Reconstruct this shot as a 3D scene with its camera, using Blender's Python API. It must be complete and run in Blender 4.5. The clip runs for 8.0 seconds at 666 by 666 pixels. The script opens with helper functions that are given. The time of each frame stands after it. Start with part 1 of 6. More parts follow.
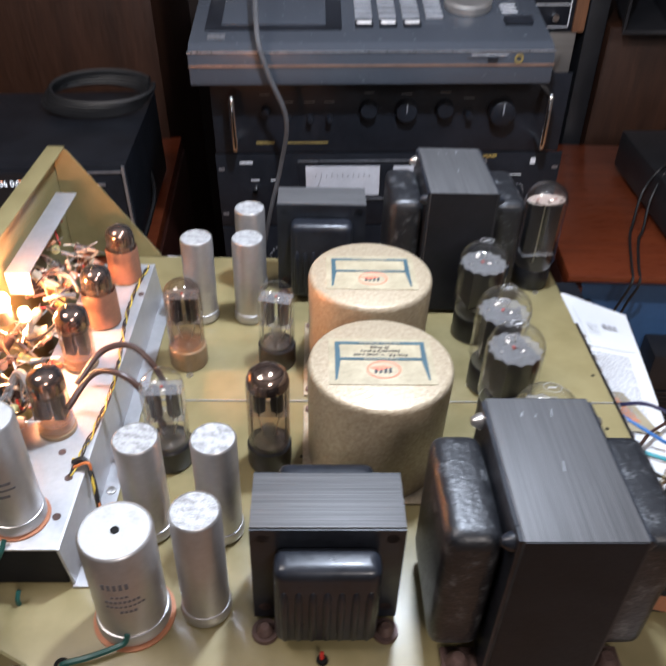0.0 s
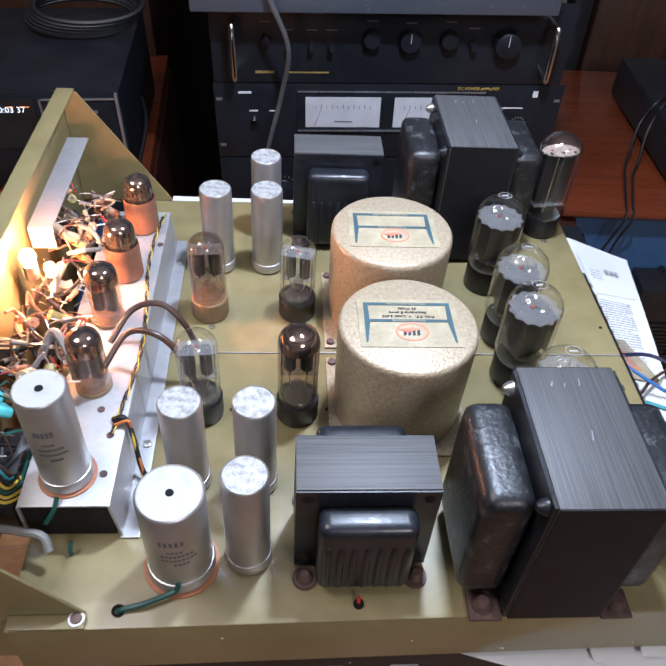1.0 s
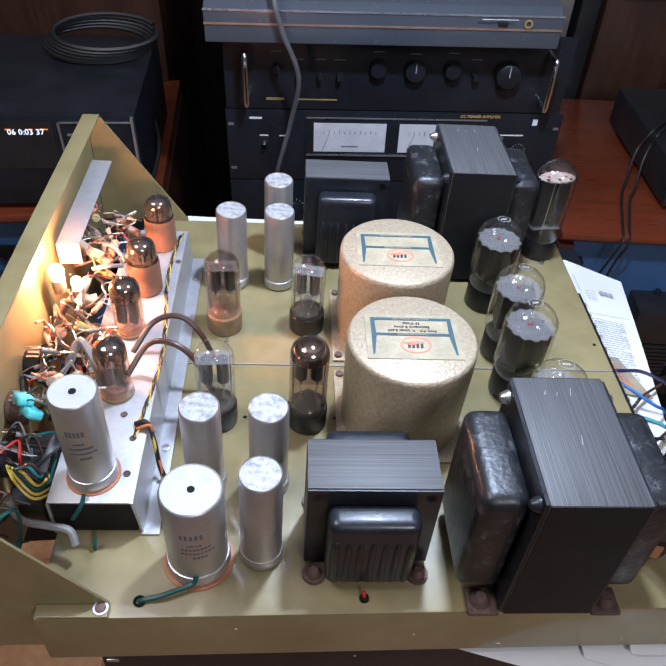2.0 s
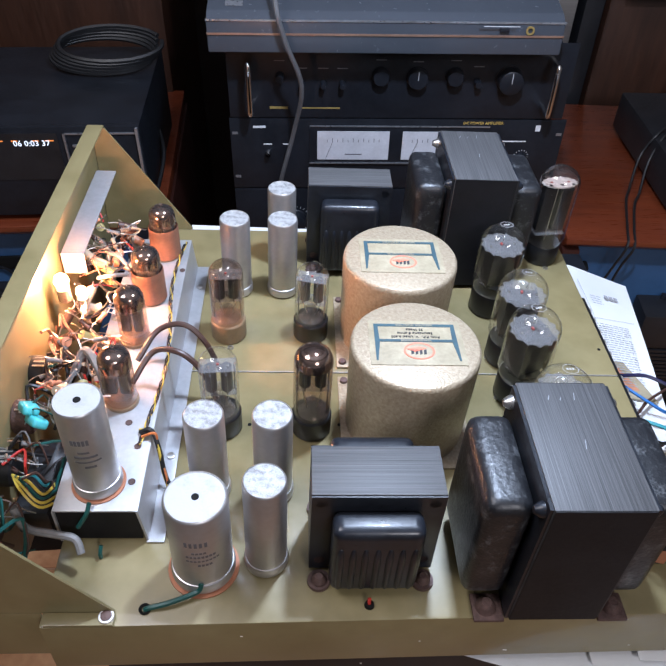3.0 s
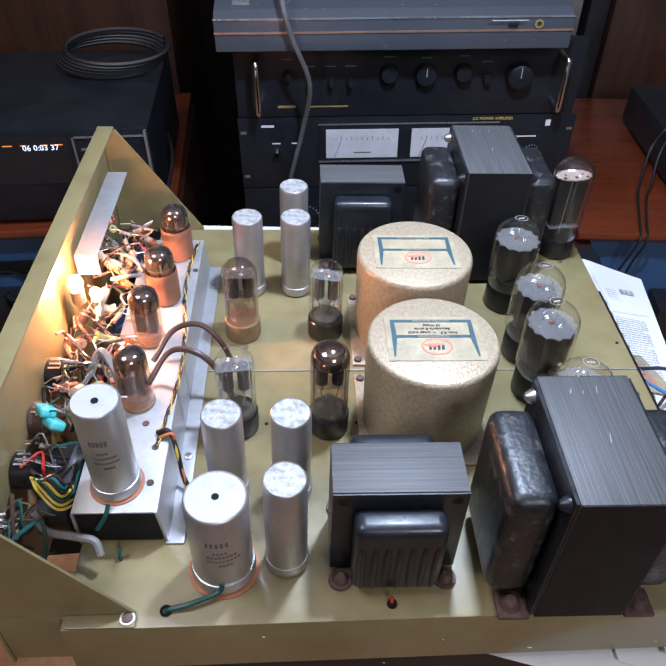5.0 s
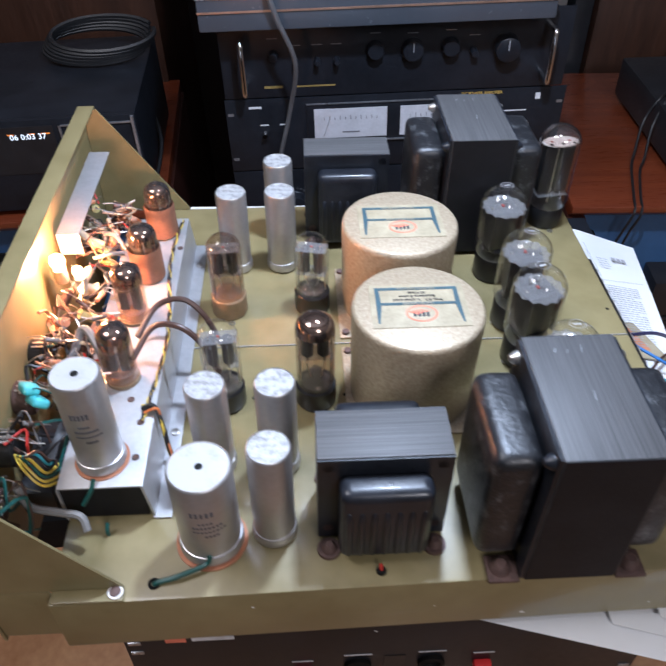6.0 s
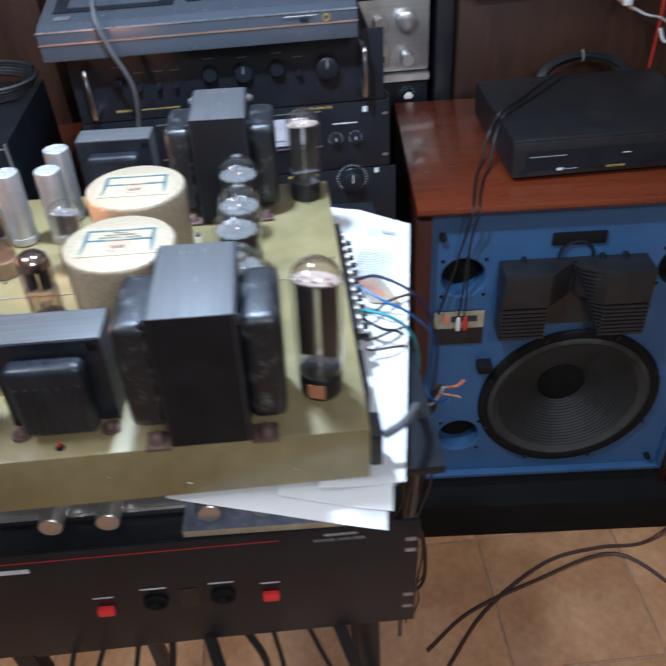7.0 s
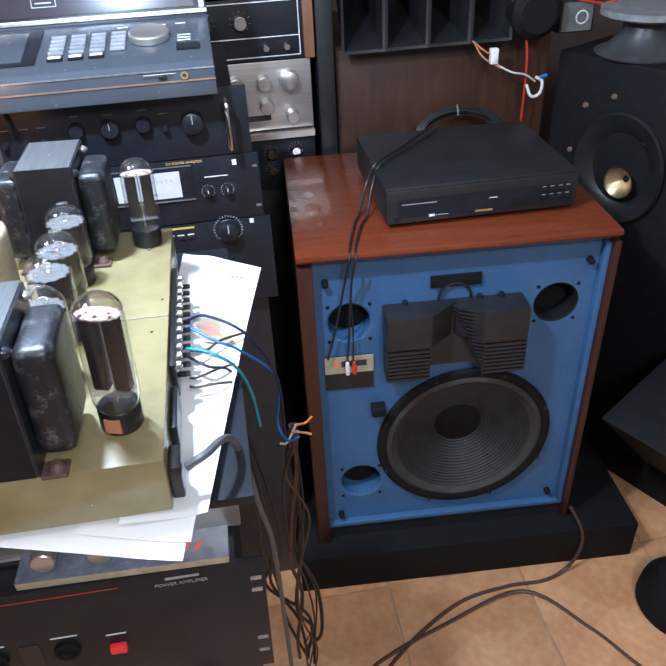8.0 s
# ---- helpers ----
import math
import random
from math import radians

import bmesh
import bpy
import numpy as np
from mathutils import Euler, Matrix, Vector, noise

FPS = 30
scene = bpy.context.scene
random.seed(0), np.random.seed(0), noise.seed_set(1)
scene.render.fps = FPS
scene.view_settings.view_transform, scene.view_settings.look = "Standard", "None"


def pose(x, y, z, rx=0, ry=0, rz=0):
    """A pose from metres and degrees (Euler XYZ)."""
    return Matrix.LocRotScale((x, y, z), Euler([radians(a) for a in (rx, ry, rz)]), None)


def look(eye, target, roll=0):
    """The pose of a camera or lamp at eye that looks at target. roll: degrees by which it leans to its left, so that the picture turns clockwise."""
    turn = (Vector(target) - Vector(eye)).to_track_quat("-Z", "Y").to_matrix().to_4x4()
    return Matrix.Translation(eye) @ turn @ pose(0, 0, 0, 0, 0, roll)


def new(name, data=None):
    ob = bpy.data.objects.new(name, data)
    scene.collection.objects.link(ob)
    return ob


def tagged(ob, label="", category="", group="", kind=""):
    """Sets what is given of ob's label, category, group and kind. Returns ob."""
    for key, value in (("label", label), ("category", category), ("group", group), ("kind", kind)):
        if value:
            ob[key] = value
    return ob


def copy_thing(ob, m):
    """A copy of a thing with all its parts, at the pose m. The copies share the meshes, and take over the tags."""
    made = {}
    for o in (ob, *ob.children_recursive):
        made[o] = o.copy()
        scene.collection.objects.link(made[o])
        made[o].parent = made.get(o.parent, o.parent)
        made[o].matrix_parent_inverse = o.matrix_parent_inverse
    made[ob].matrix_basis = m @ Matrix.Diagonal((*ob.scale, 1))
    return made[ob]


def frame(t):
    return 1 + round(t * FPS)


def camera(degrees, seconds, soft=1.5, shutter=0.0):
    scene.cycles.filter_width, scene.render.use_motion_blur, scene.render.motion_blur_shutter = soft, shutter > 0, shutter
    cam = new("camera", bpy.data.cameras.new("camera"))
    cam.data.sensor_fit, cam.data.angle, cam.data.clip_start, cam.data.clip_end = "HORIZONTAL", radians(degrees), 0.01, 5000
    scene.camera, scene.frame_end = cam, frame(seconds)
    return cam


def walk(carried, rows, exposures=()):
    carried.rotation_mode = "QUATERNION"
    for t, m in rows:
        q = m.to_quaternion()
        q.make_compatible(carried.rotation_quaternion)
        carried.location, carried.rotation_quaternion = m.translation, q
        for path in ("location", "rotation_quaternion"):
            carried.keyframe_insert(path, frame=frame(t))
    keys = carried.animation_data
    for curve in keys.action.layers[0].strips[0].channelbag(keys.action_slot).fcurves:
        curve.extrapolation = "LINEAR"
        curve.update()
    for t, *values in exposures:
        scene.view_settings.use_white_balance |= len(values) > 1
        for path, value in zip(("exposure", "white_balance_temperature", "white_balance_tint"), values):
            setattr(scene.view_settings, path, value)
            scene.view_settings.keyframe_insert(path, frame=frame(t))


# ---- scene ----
cam = camera(49.9, 8.0, soft=1.7, shutter=0.6)
PATH = [
    (0, (0.0175, -0.1684, 1.5171), (0.0313, 0.6156, 0.8965), -0.00),
    (0.5, (-0.0090, -0.1403, 1.5143), (0.0148, 0.5772, 0.8182), 1.45),
    (1, (-0.0159, -0.1581, 1.5471), (0.0311, 0.5451, 0.8377), 2.18),
    (1.5, (-0.0231, -0.1822, 1.5644), (0.0242, 0.5322, 0.8663), 2.91),
    (3, (-0.0202, -0.1851, 1.5654), (0.0156, 0.5462, 0.8842), 1.62),
    (3.5, (-0.0211, -0.1870, 1.5664), (0.0122, 0.5484, 0.8897), 1.32),
    (4, (-0.0222, -0.1871, 1.5635), (0.0081, 0.5473, 0.8854), 1.21),
    (5.5, (-0.0263, -0.1824, 1.5567), (-0.0047, 0.5462, 0.8721), -0.92),
    (6, (-0.0138, -0.1903, 1.5477), (0.0061, 0.5334, 0.8579), -1.84),
    (6.5, (0.0926, -0.2584, 1.5452), (0.1147, 0.5000, 0.8938), -2.55),
    (7, (0.1947, -0.3376, 1.5255), (0.2253, 0.4393, 0.8965), -4.08),
    (7.5, (0.2766, -0.3746, 1.5181), (0.3626, 0.4374, 0.9409), -3.48),
    (8, (0.3019, -0.3756, 1.5135), (0.4161, 0.4391, 0.9450), -3.11),
]
walk(cam, [(t, look(eye, target, roll)) for t, eye, target, roll in PATH], exposures=[(0, 0.6, 6250, 14), (0.5, 0.56, 6050, 14), (1, 0.54, 5850, 14), (1.5, 0.53, 5700, 14), (6, 0.53, 5650, 14), (6.5, 0.62, 5500, 11), (7, 1.0, 5400, 8), (7.5, 1.22, 5420, 8), (8, 1.66, 5480, 8)])

ZT = 1.1593   # top of the amplifier chassis above the floor
# the rack and what stands on it lean slightly to the side and back
UPRIGHT = Matrix.Identity(4)
LEAN = Matrix.Translation((0.03, 0.2, 1.164)) @ pose(0, 0, 0, -1.22, 1.62, 0.12) @ Matrix.Translation((-0.03, -0.2, -1.164))

# ---- light ----
world = bpy.data.worlds.new("room_dark")
scene.world = world
world.use_nodes = True
world.node_tree.nodes["Background"].inputs[0].default_value = (0.55, 0.6, 0.75, 1)
world.node_tree.nodes["Background"].inputs[1].default_value = 0.04


def lamp(name, at, watts, colour, radius):
    d = bpy.data.lights.new(name, "POINT")
    d.energy, d.color, d.shadow_soft_size = watts, colour, radius
    new(name, d).location = at


lamp("work_lamp_light", (0.10, 0.27, 1.75), 16.5, (0.78, 0.88, 1.0), 0.025)
lamp("pilot_bulb_light", (-0.189, 0.224, 1.240), 1.1, (1.0, 0.40, 0.17), 0.005)
# Two unseen soft fills, added to raise the room's general brightness.
for at, watts in (((0.65, -1.45, 2.45), 12.0), ((-0.7, 0.1, 2.6), 10.0)):
    d = bpy.data.lights.new("room_fill_light", "AREA")
    d.energy, d.color, d.shape, d.size = watts, (1.0, 0.92, 0.84), "DISK", 0.6
    new("room_fill_light", d).matrix_world = look(at, (0.6, 0.3, 0.3))

# ---- materials ----


def mat(name, col, rough=0.5, metal=0.0, var=0.25, scale=40.0, bump=0.0, stretch=(1, 1, 1), col2=None, fine=0.0, bscale=None, coat=0.0, rvar=0.1, kind="noise", spread=(0.35, 0.65), rand=0.0):
    m = bpy.data.materials.new(name)
    m.use_nodes = True
    nt = m.node_tree
    n, l = nt.nodes, nt.links
    p = n["Principled BSDF"]
    p.inputs["Metallic"].default_value = metal
    p.inputs["Coat Weight"].default_value = coat
    tc, mp = n.new("ShaderNodeTexCoord"), n.new("ShaderNodeMapping")
    mp.inputs["Scale"].default_value = stretch
    l.new(tc.outputs["Object"], mp.inputs[0])
    t1, t2 = n.new("ShaderNodeTexNoise"), n.new("ShaderNodeTexNoise")
    t1.inputs["Scale"].default_value, t1.inputs["Detail"].default_value = scale, 6
    t2.inputs["Scale"].default_value, t2.inputs["Detail"].default_value = scale * 7, 4
    l.new(mp.outputs[0], t1.inputs[0]), l.new(mp.outputs[0], t2.inputs[0])
    mx = n.new("ShaderNodeMix")
    mx.data_type = "FLOAT"
    mx.inputs[0].default_value = 0.35
    l.new(t1.outputs[0], mx.inputs[2]), l.new(t2.outputs[0], mx.inputs[3])
    r = n.new("ShaderNodeValToRGB")
    r.color_ramp.elements[0].position, r.color_ramp.elements[1].position = spread
    r.color_ramp.elements[0].color = (*[c * (1 - var) for c in col], 1)
    r.color_ramp.elements[1].color = (*(col2 or [min(1, c * (1 + var)) for c in col]), 1)
    l.new(mx.outputs[0], r.inputs[0])
    out = r.outputs[0]
    if rand:
        oi, hs, ma = n.new("ShaderNodeObjectInfo"), n.new("ShaderNodeHueSaturation"), n.new("ShaderNodeMapRange")
        ma.inputs[3].default_value, ma.inputs[4].default_value = 1 - rand, 1 + rand
        l.new(oi.outputs["Random"], ma.inputs[0]), l.new(ma.outputs[0], hs.inputs["Value"]), l.new(out, hs.inputs["Color"])
        out = hs.outputs[0]
    l.new(out, p.inputs["Base Color"])
    rr = n.new("ShaderNodeMapRange")
    rr.inputs[3].default_value, rr.inputs[4].default_value = max(0.02, rough - rvar), min(1, rough + rvar)
    l.new(t2.outputs[0], rr.inputs[0]), l.new(rr.outputs[0], p.inputs["Roughness"])
    if bump:
        b = n.new("ShaderNodeBump")
        b.inputs["Strength"].default_value, b.inputs["Distance"].default_value = bump, 0.001
        if kind == "noise":
            t3 = n.new("ShaderNodeTexNoise")
            t3.inputs["Scale"].default_value, t3.inputs["Detail"].default_value = bscale or scale * 4, 3
        else:
            t3 = n.new("ShaderNodeTexVoronoi")
            t3.feature = "SMOOTH_F1"
            t3.inputs["Scale"].default_value = bscale or scale * 4
        l.new(mp.outputs[0], t3.inputs[0]), l.new(t3.outputs[0], b.inputs["Height"]), l.new(b.outputs[0], p.inputs["Normal"])
    return m


def glow(name, col, power):
    m = bpy.data.materials.new(name)
    m.use_nodes = True
    p = m.node_tree.nodes["Principled BSDF"]
    p.inputs["Base Color"].default_value = p.inputs["Emission Color"].default_value = (*col, 1)
    p.inputs["Emission Strength"].default_value = power
    return m


def thin_glass(name, tint=(1, 1, 1), rough=0.02, haze=0.03):
    m = bpy.data.materials.new(name)
    m.use_nodes = True
    nt = m.node_tree
    n, l = nt.nodes, nt.links
    n.remove(n["Principled BSDF"])
    tr, gl, mx, lw = n.new("ShaderNodeBsdfTransparent"), n.new("ShaderNodeBsdfGlossy"), n.new("ShaderNodeMixShader"), n.new("ShaderNodeLayerWeight")
    pw, ad = n.new("ShaderNodeMath"), n.new("ShaderNodeMath")
    pw.operation, ad.operation = "POWER", "MULTIPLY_ADD"
    pw.inputs[1].default_value, ad.inputs[1].default_value, ad.inputs[2].default_value = 3.2, 0.85, 0.06
    lw.inputs[0].default_value = 0.5
    tr.inputs[0].default_value = (*tint, 1)
    gl.inputs["Roughness"].default_value = rough
    df, dust = n.new("ShaderNodeBsdfDiffuse"), n.new("ShaderNodeMixShader")
    df.inputs[0].default_value = (0.5, 0.5, 0.5, 1)
    dust.inputs[0].default_value = haze
    l.new(lw.outputs["Facing"], pw.inputs[0]), l.new(pw.outputs[0], ad.inputs[0]), l.new(ad.outputs[0], mx.inputs[0])
    l.new(tr.outputs[0], mx.inputs[1]), l.new(gl.outputs[0], mx.inputs[2])
    l.new(mx.outputs[0], dust.inputs[1]), l.new(df.outputs[0], dust.inputs[2])
    l.new(dust.outputs[0], n["Material Output"].inputs[0])
    return m


OLIVE = mat("olive_enamel", (0.200, 0.163, 0.072), 0.36, 0, 0.16, 9, 0.06, col2=(0.262, 0.220, 0.108), coat=0.15, rvar=0.15)
ALU = mat("dull_aluminium", (0.50, 0.485, 0.48), 0.40, 0.80, 0.10, 40, 0.05)
ALU_TOP = mat("oxidised_aluminium", (0.33, 0.325, 0.32), 0.55, 0.30, 0.35, 240, 0.35, spread=(0.38, 0.56), col2=(0.43, 0.43, 0.43))
ALU_LID = mat("matt_white_aluminium", (0.42, 0.42, 0.42), 0.55, 0.25, 0.12, 90, 0.10, spread=(0.30, 0.48), col2=(0.46, 0.46, 0.46))
BRACKET = mat("zinc_plate", (0.43, 0.43, 0.44), 0.42, 0.45, 0.12, 45, 0.06)
FIBRE = mat("phenolic_fibre", (0.40, 0.165, 0.085), 0.6, 0, 0.2, 60)
BLACK_PAINT = mat("black_lacquer", (0.012, 0.014, 0.019), 0.34, 0, 0.4, 35, 0.12, bscale=120, rvar=0.14, coat=0.08)
BLACK_PAINT.node_tree.nodes["Principled BSDF"].inputs["Specular IOR Level"].default_value = 0.38
WORN_BLACK = mat("worn_black_lacquer", (0.016, 0.017, 0.02), 0.40, 0.0, 0.3, 90, 0.32, col2=(0.12, 0.125, 0.13), spread=(0.53, 0.72), rvar=0.16)
LAM_X = mat("steel_laminations_x", (0.060, 0.060, 0.062), 0.55, 0.1, 0.25, 110, 0.24, stretch=(0.10, 11, 1), col2=(0.150, 0.149, 0.152), spread=(0.36, 0.86), bscale=100, rvar=0.18)
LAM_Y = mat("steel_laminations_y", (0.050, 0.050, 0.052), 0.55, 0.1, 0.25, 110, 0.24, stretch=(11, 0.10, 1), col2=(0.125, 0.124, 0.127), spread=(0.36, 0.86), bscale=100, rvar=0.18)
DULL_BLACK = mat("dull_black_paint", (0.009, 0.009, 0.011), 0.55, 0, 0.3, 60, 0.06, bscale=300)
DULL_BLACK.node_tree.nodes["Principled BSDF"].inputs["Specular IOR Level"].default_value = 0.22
HAMMER = mat("gold_hammertone", (0.36, 0.282, 0.188), 0.46, 0.25, 0.14, 420, 0.36, kind="voronoi", bscale=680, col2=(0.46, 0.385, 0.272), coat=0.08)
CREAM = mat("cream_paper", (0.33, 0.28, 0.18), 0.6, 0, 0.16, 60, 0.2, col2=(0.41, 0.355, 0.24))
LABEL_BLUE = mat("blue_print", (0.030, 0.072, 0.092), 0.6)
LABEL_RED = mat("red_print", (0.75, 0.20, 0.12), 0.6)
FADED_INK = mat("faded_ink", (0.12, 0.12, 0.135), 0.6)
INK = mat("black_ink", (0.03, 0.03, 0.035), 0.6)
GLASS = thin_glass("tube_glass", haze=0.006)
SMOKED = thin_glass("smoked_glass", (0.76, 0.68, 0.63), haze=0.010)
BAKELITE = mat("black_bakelite", (0.010, 0.010, 0.011), 0.35, 0, 0.3, 60)
TAN_BASE = mat("tan_bakelite", (0.22, 0.15, 0.085), 0.45, 0, 0.2, 60)
SHIELD = mat("brown_phenolic_skirt", (0.22, 0.10, 0.06), 0.5, 0, 0.2, 60)
GETTER = mat("silver_getter", (0.36, 0.29, 0.25), 0.10, 1.0, 0.15, 60)
BROWN_GETTER = mat("brown_getter", (0.34, 0.25, 0.20), 0.10, 0.92, 0.2, 60)
BROWN_GLASS = thin_glass("brownish_glass", (0.90, 0.78, 0.70), haze=0.03)
MICA = thin_glass("mica_sheet", (0.9, 0.9, 0.92), 0.12, haze=0.15)
MICA_WHITE = mat("white_mica", (0.62, 0.61, 0.60), 0.5, 0, 0.3, 300)
PLATE = mat("anode_plate", (0.012, 0.0115, 0.012), 0.45, 0.1, 0.3, 60)
PLATE_GREY = mat("grey_anode_plate", (0.14, 0.135, 0.135), 0.35, 0.6, 0.2, 60)
CHROME = mat("chrome", (0.75, 0.75, 0.76), 0.15, 1.0, 0.05, 20)
NICKEL = mat("solder_nickel", (0.55, 0.53, 0.5), 0.3, 0.9, 0.2, 200)
ETCH = mat("etched_print", (0.42, 0.42, 0.42), 0.6)
RUST = mat("rusty_bolt", (0.105, 0.064, 0.055), 0.6, 0.3, 0.35, 200, 0.4)
TEXT_GREY = mat("grey_ink", (0.33, 0.33, 0.35), 0.6)
WHITE_RING = mat("white_washer", (0.75, 0.74, 0.73), 0.5)
BLACK_PLASTIC = mat("black_plastic", (0.014, 0.014, 0.016), 0.42, 0, 0.25, 30, 0.04, bscale=900)
BLACK_METAL = mat("black_anodised", (0.012, 0.014, 0.019), 0.40, 0.1, 0.3, 18, rvar=0.08)
BLACK_METAL.node_tree.nodes["Principled BSDF"].inputs["Specular IOR Level"].default_value = 0.35
DECK_TOP = mat("grey_black_plastic", (0.052, 0.060, 0.074), 0.27, 0, 0.05, 20, rvar=0.01)
COPPER_LINE = mat("copper_trim", (0.34, 0.21, 0.15), 0.4, 0.6)
GREY_TRIM = mat("grey_trim", (0.42, 0.44, 0.48), 0.3, 0.8)
GOLD_PRINT = mat("gold_print", (0.62, 0.42, 0.10), 0.5)
ETCH_DIM = mat("dim_etched_print", (0.14, 0.14, 0.15), 0.5)
KEY_GREY = mat("grey_key", (0.24, 0.25, 0.27), 0.4)
DULL_GOLD = mat("dull_gold_print", (0.26, 0.19, 0.06), 0.5)
DIM_PRINT = mat("grey_print", (0.30, 0.31, 0.33), 0.5)
WHITE_PRINT = mat("white_print", (0.65, 0.66, 0.68), 0.5)
METER = mat("meter_face", (0.50, 0.51, 0.55), 0.5, 0, 0.1, 40)
SILVER = mat("brushed_silver", (0.55, 0.53, 0.50), 0.34, 0.85, 0.1, 40, 0.1, stretch=(0.1, 1, 8))
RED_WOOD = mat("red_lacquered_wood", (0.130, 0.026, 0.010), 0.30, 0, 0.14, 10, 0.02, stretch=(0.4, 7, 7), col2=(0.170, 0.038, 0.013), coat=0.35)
# Red wood darkened for the cabinet sides: their shade is in the colour.
SHADED_SIDE_WOOD = mat("shaded_red_wood", (0.040, 0.012, 0.008), 0.4, 0, 0.2, 10, 0.02, stretch=(6, 6, 0.5))
BROWN_WOOD = mat("dark_brown_veneer", (0.038, 0.0145, 0.007), 0.45, 0, 0.3, 7, 0.03, stretch=(5, 5, 0.5))
WALNUT = mat("walnut", (0.20, 0.09, 0.045), 0.45, 0, 0.3, 8, 0.03, stretch=(6, 6, 0.6))
BLUE = mat("blue_baffle_paint", (0.042, 0.104, 0.225), 0.55, 0, 0.12, 14, 0.08, bscale=500)
CONE = mat("paper_cone", (0.0135, 0.0135, 0.013), 0.7, 0, 0.25, 40, 0.1)
RUBBER = mat("rubber", (0.006, 0.006, 0.006), 0.75, 0, 0.2, 30)
RUBBER.node_tree.nodes["Principled BSDF"].inputs["Specular IOR Level"].default_value = 0.2
PAPER = mat("white_paper", (0.70, 0.71, 0.72), 0.65, 0, 0.03, 10)
TERRACOTTA = mat("terracotta_tile", (0.55, 0.255, 0.115), 0.32, 0, 0.22, 7, 0.05, col2=(0.66, 0.37, 0.185), coat=0.25, rand=0.07)
GROUT = mat("grout", (0.40, 0.25, 0.15), 0.8, 0, 0.2, 40, 0.3)
WALL = mat("dim_brown_wall", (0.055, 0.036, 0.030), 0.8, 0, 0.15, 4, 0.1, bscale=200)
# Paints for unseen walls and ceiling, pale so that they bounce fill light.
BOUNCE_WALL = mat("bounce_wall_paint", (0.42, 0.41, 0.40), 0.8, 0, 0.08, 4, 0.1, bscale=200)
CEIL = mat("bounce_ceiling_paint", (0.72, 0.72, 0.72), 0.8, 0, 0.05, 4)
WIRE = {k: mat("wire_" + k, c, 0.45, 0, 0.15, 80) for k, c in dict(black=(0.012, 0.012, 0.013), brown=(0.06, 0.03, 0.022), yellow=(0.62, 0.45, 0.06), green=(0.010, 0.075, 0.066), red=(0.45, 0.03, 0.02), blue=(0.02, 0.14, 0.42), navy=(0.012, 0.012, 0.05), grey=(0.17, 0.165, 0.16), cord=(0.085, 0.087, 0.092), cyan=(0.10, 0.52, 0.55), white=(0.6, 0.58, 0.55), orange=(0.55, 0.17, 0.05), pink=(0.5, 0.22, 0.12), teal=(0.03, 0.24, 0.28), cream=(0.40, 0.32, 0.22), ochre=(0.33, 0.28, 0.11)).items()}
BULB = glow("filament_bulb", (1.0, 0.62, 0.25), 30.0)
BULB_2 = glow("second_filament_bulb", (1.0, 0.72, 0.35), 9.0)
DIGITS = glow("display_digits", (0.85, 0.92, 1.0), 0.7)
AMBER = glow("display_amber", (1.0, 0.30, 0.05), 0.3)
GREEN_LED = glow("green_led", (0.3, 1.0, 0.1), 2.0)
HEATER = glow("heater_glow", (0.30, 0.05, 0.04), 0.03)

# ---- mesh helpers ----


def box(bm, x0, x1, y0, y1, z0, z1, bevel=0.0, seg=2):
    g = bmesh.ops.create_cube(bm, size=1.0, matrix=Matrix.Translation(((x0 + x1) / 2, (y0 + y1) / 2, (z0 + z1) / 2)) @ Matrix.Diagonal((x1 - x0, y1 - y0, z1 - z0, 1)))
    if bevel:
        es = {e for v in g["verts"] for e in v.link_edges}
        bmesh.ops.bevel(bm, geom=list(es), offset=bevel, segments=seg, profile=0.6, affect="EDGES")
    return bm


def B(*a, **k):
    return box(bmesh.new(), *a, **k)


def lathe(bm, prof, n=28, at=(0, 0, 0), m=None):
    """Turns a profile of (radius, height) round the z axis."""
    m = m or Matrix.Translation(at)
    rings = []
    for r, z in prof:
        if r < 1e-6:
            rings.append([bm.verts.new(m @ Vector((0, 0, z)))])
        else:
            rings.append([bm.verts.new(m @ Vector((r * math.cos(2 * math.pi * i / n), r * math.sin(2 * math.pi * i / n), z))) for i in range(n)])
    for a, b in zip(rings, rings[1:]):
        for i in range(n):
            j = (i + 1) % n
            q = [a[i % len(a)], a[j % len(a)], b[j % len(b)], b[i % len(b)]]
            q = [v for k, v in enumerate(q) if v not in q[:k]]
            if len(q) > 2:
                bm.faces.new(q)
    return bm


def L(prof, n=28, at=(0, 0, 0), m=None):
    return lathe(bmesh.new(), prof, n, at, m)


def prism(bm, pts, axis, a, b, bevel=0.0):
    """A flat outline of (u, v) pushed out along an axis from a to b."""
    put = {"x": lambda u, v, w: (w, u, v), "y": lambda u, v, w: (u, w, v), "z": lambda u, v, w: (u, v, w)}[axis]
    lo, hi = ([bm.verts.new(put(u, v, w)) for u, v in pts] for w in (a, b))
    n = len(pts)
    fs = [bm.faces.new(lo[::-1]), bm.faces.new(hi)] + [bm.faces.new((lo[i], lo[(i + 1) % n], hi[(i + 1) % n], hi[i])) for i in range(n)]
    bmesh.ops.recalc_face_normals(bm, faces=fs)
    if bevel:
        bmesh.ops.bevel(bm, geom=list({e for f in fs for e in f.edges}), offset=bevel, segments=2, profile=0.6, affect="EDGES")
    return bm


def P(*a, **k):
    return prism(bmesh.new(), *a, **k)


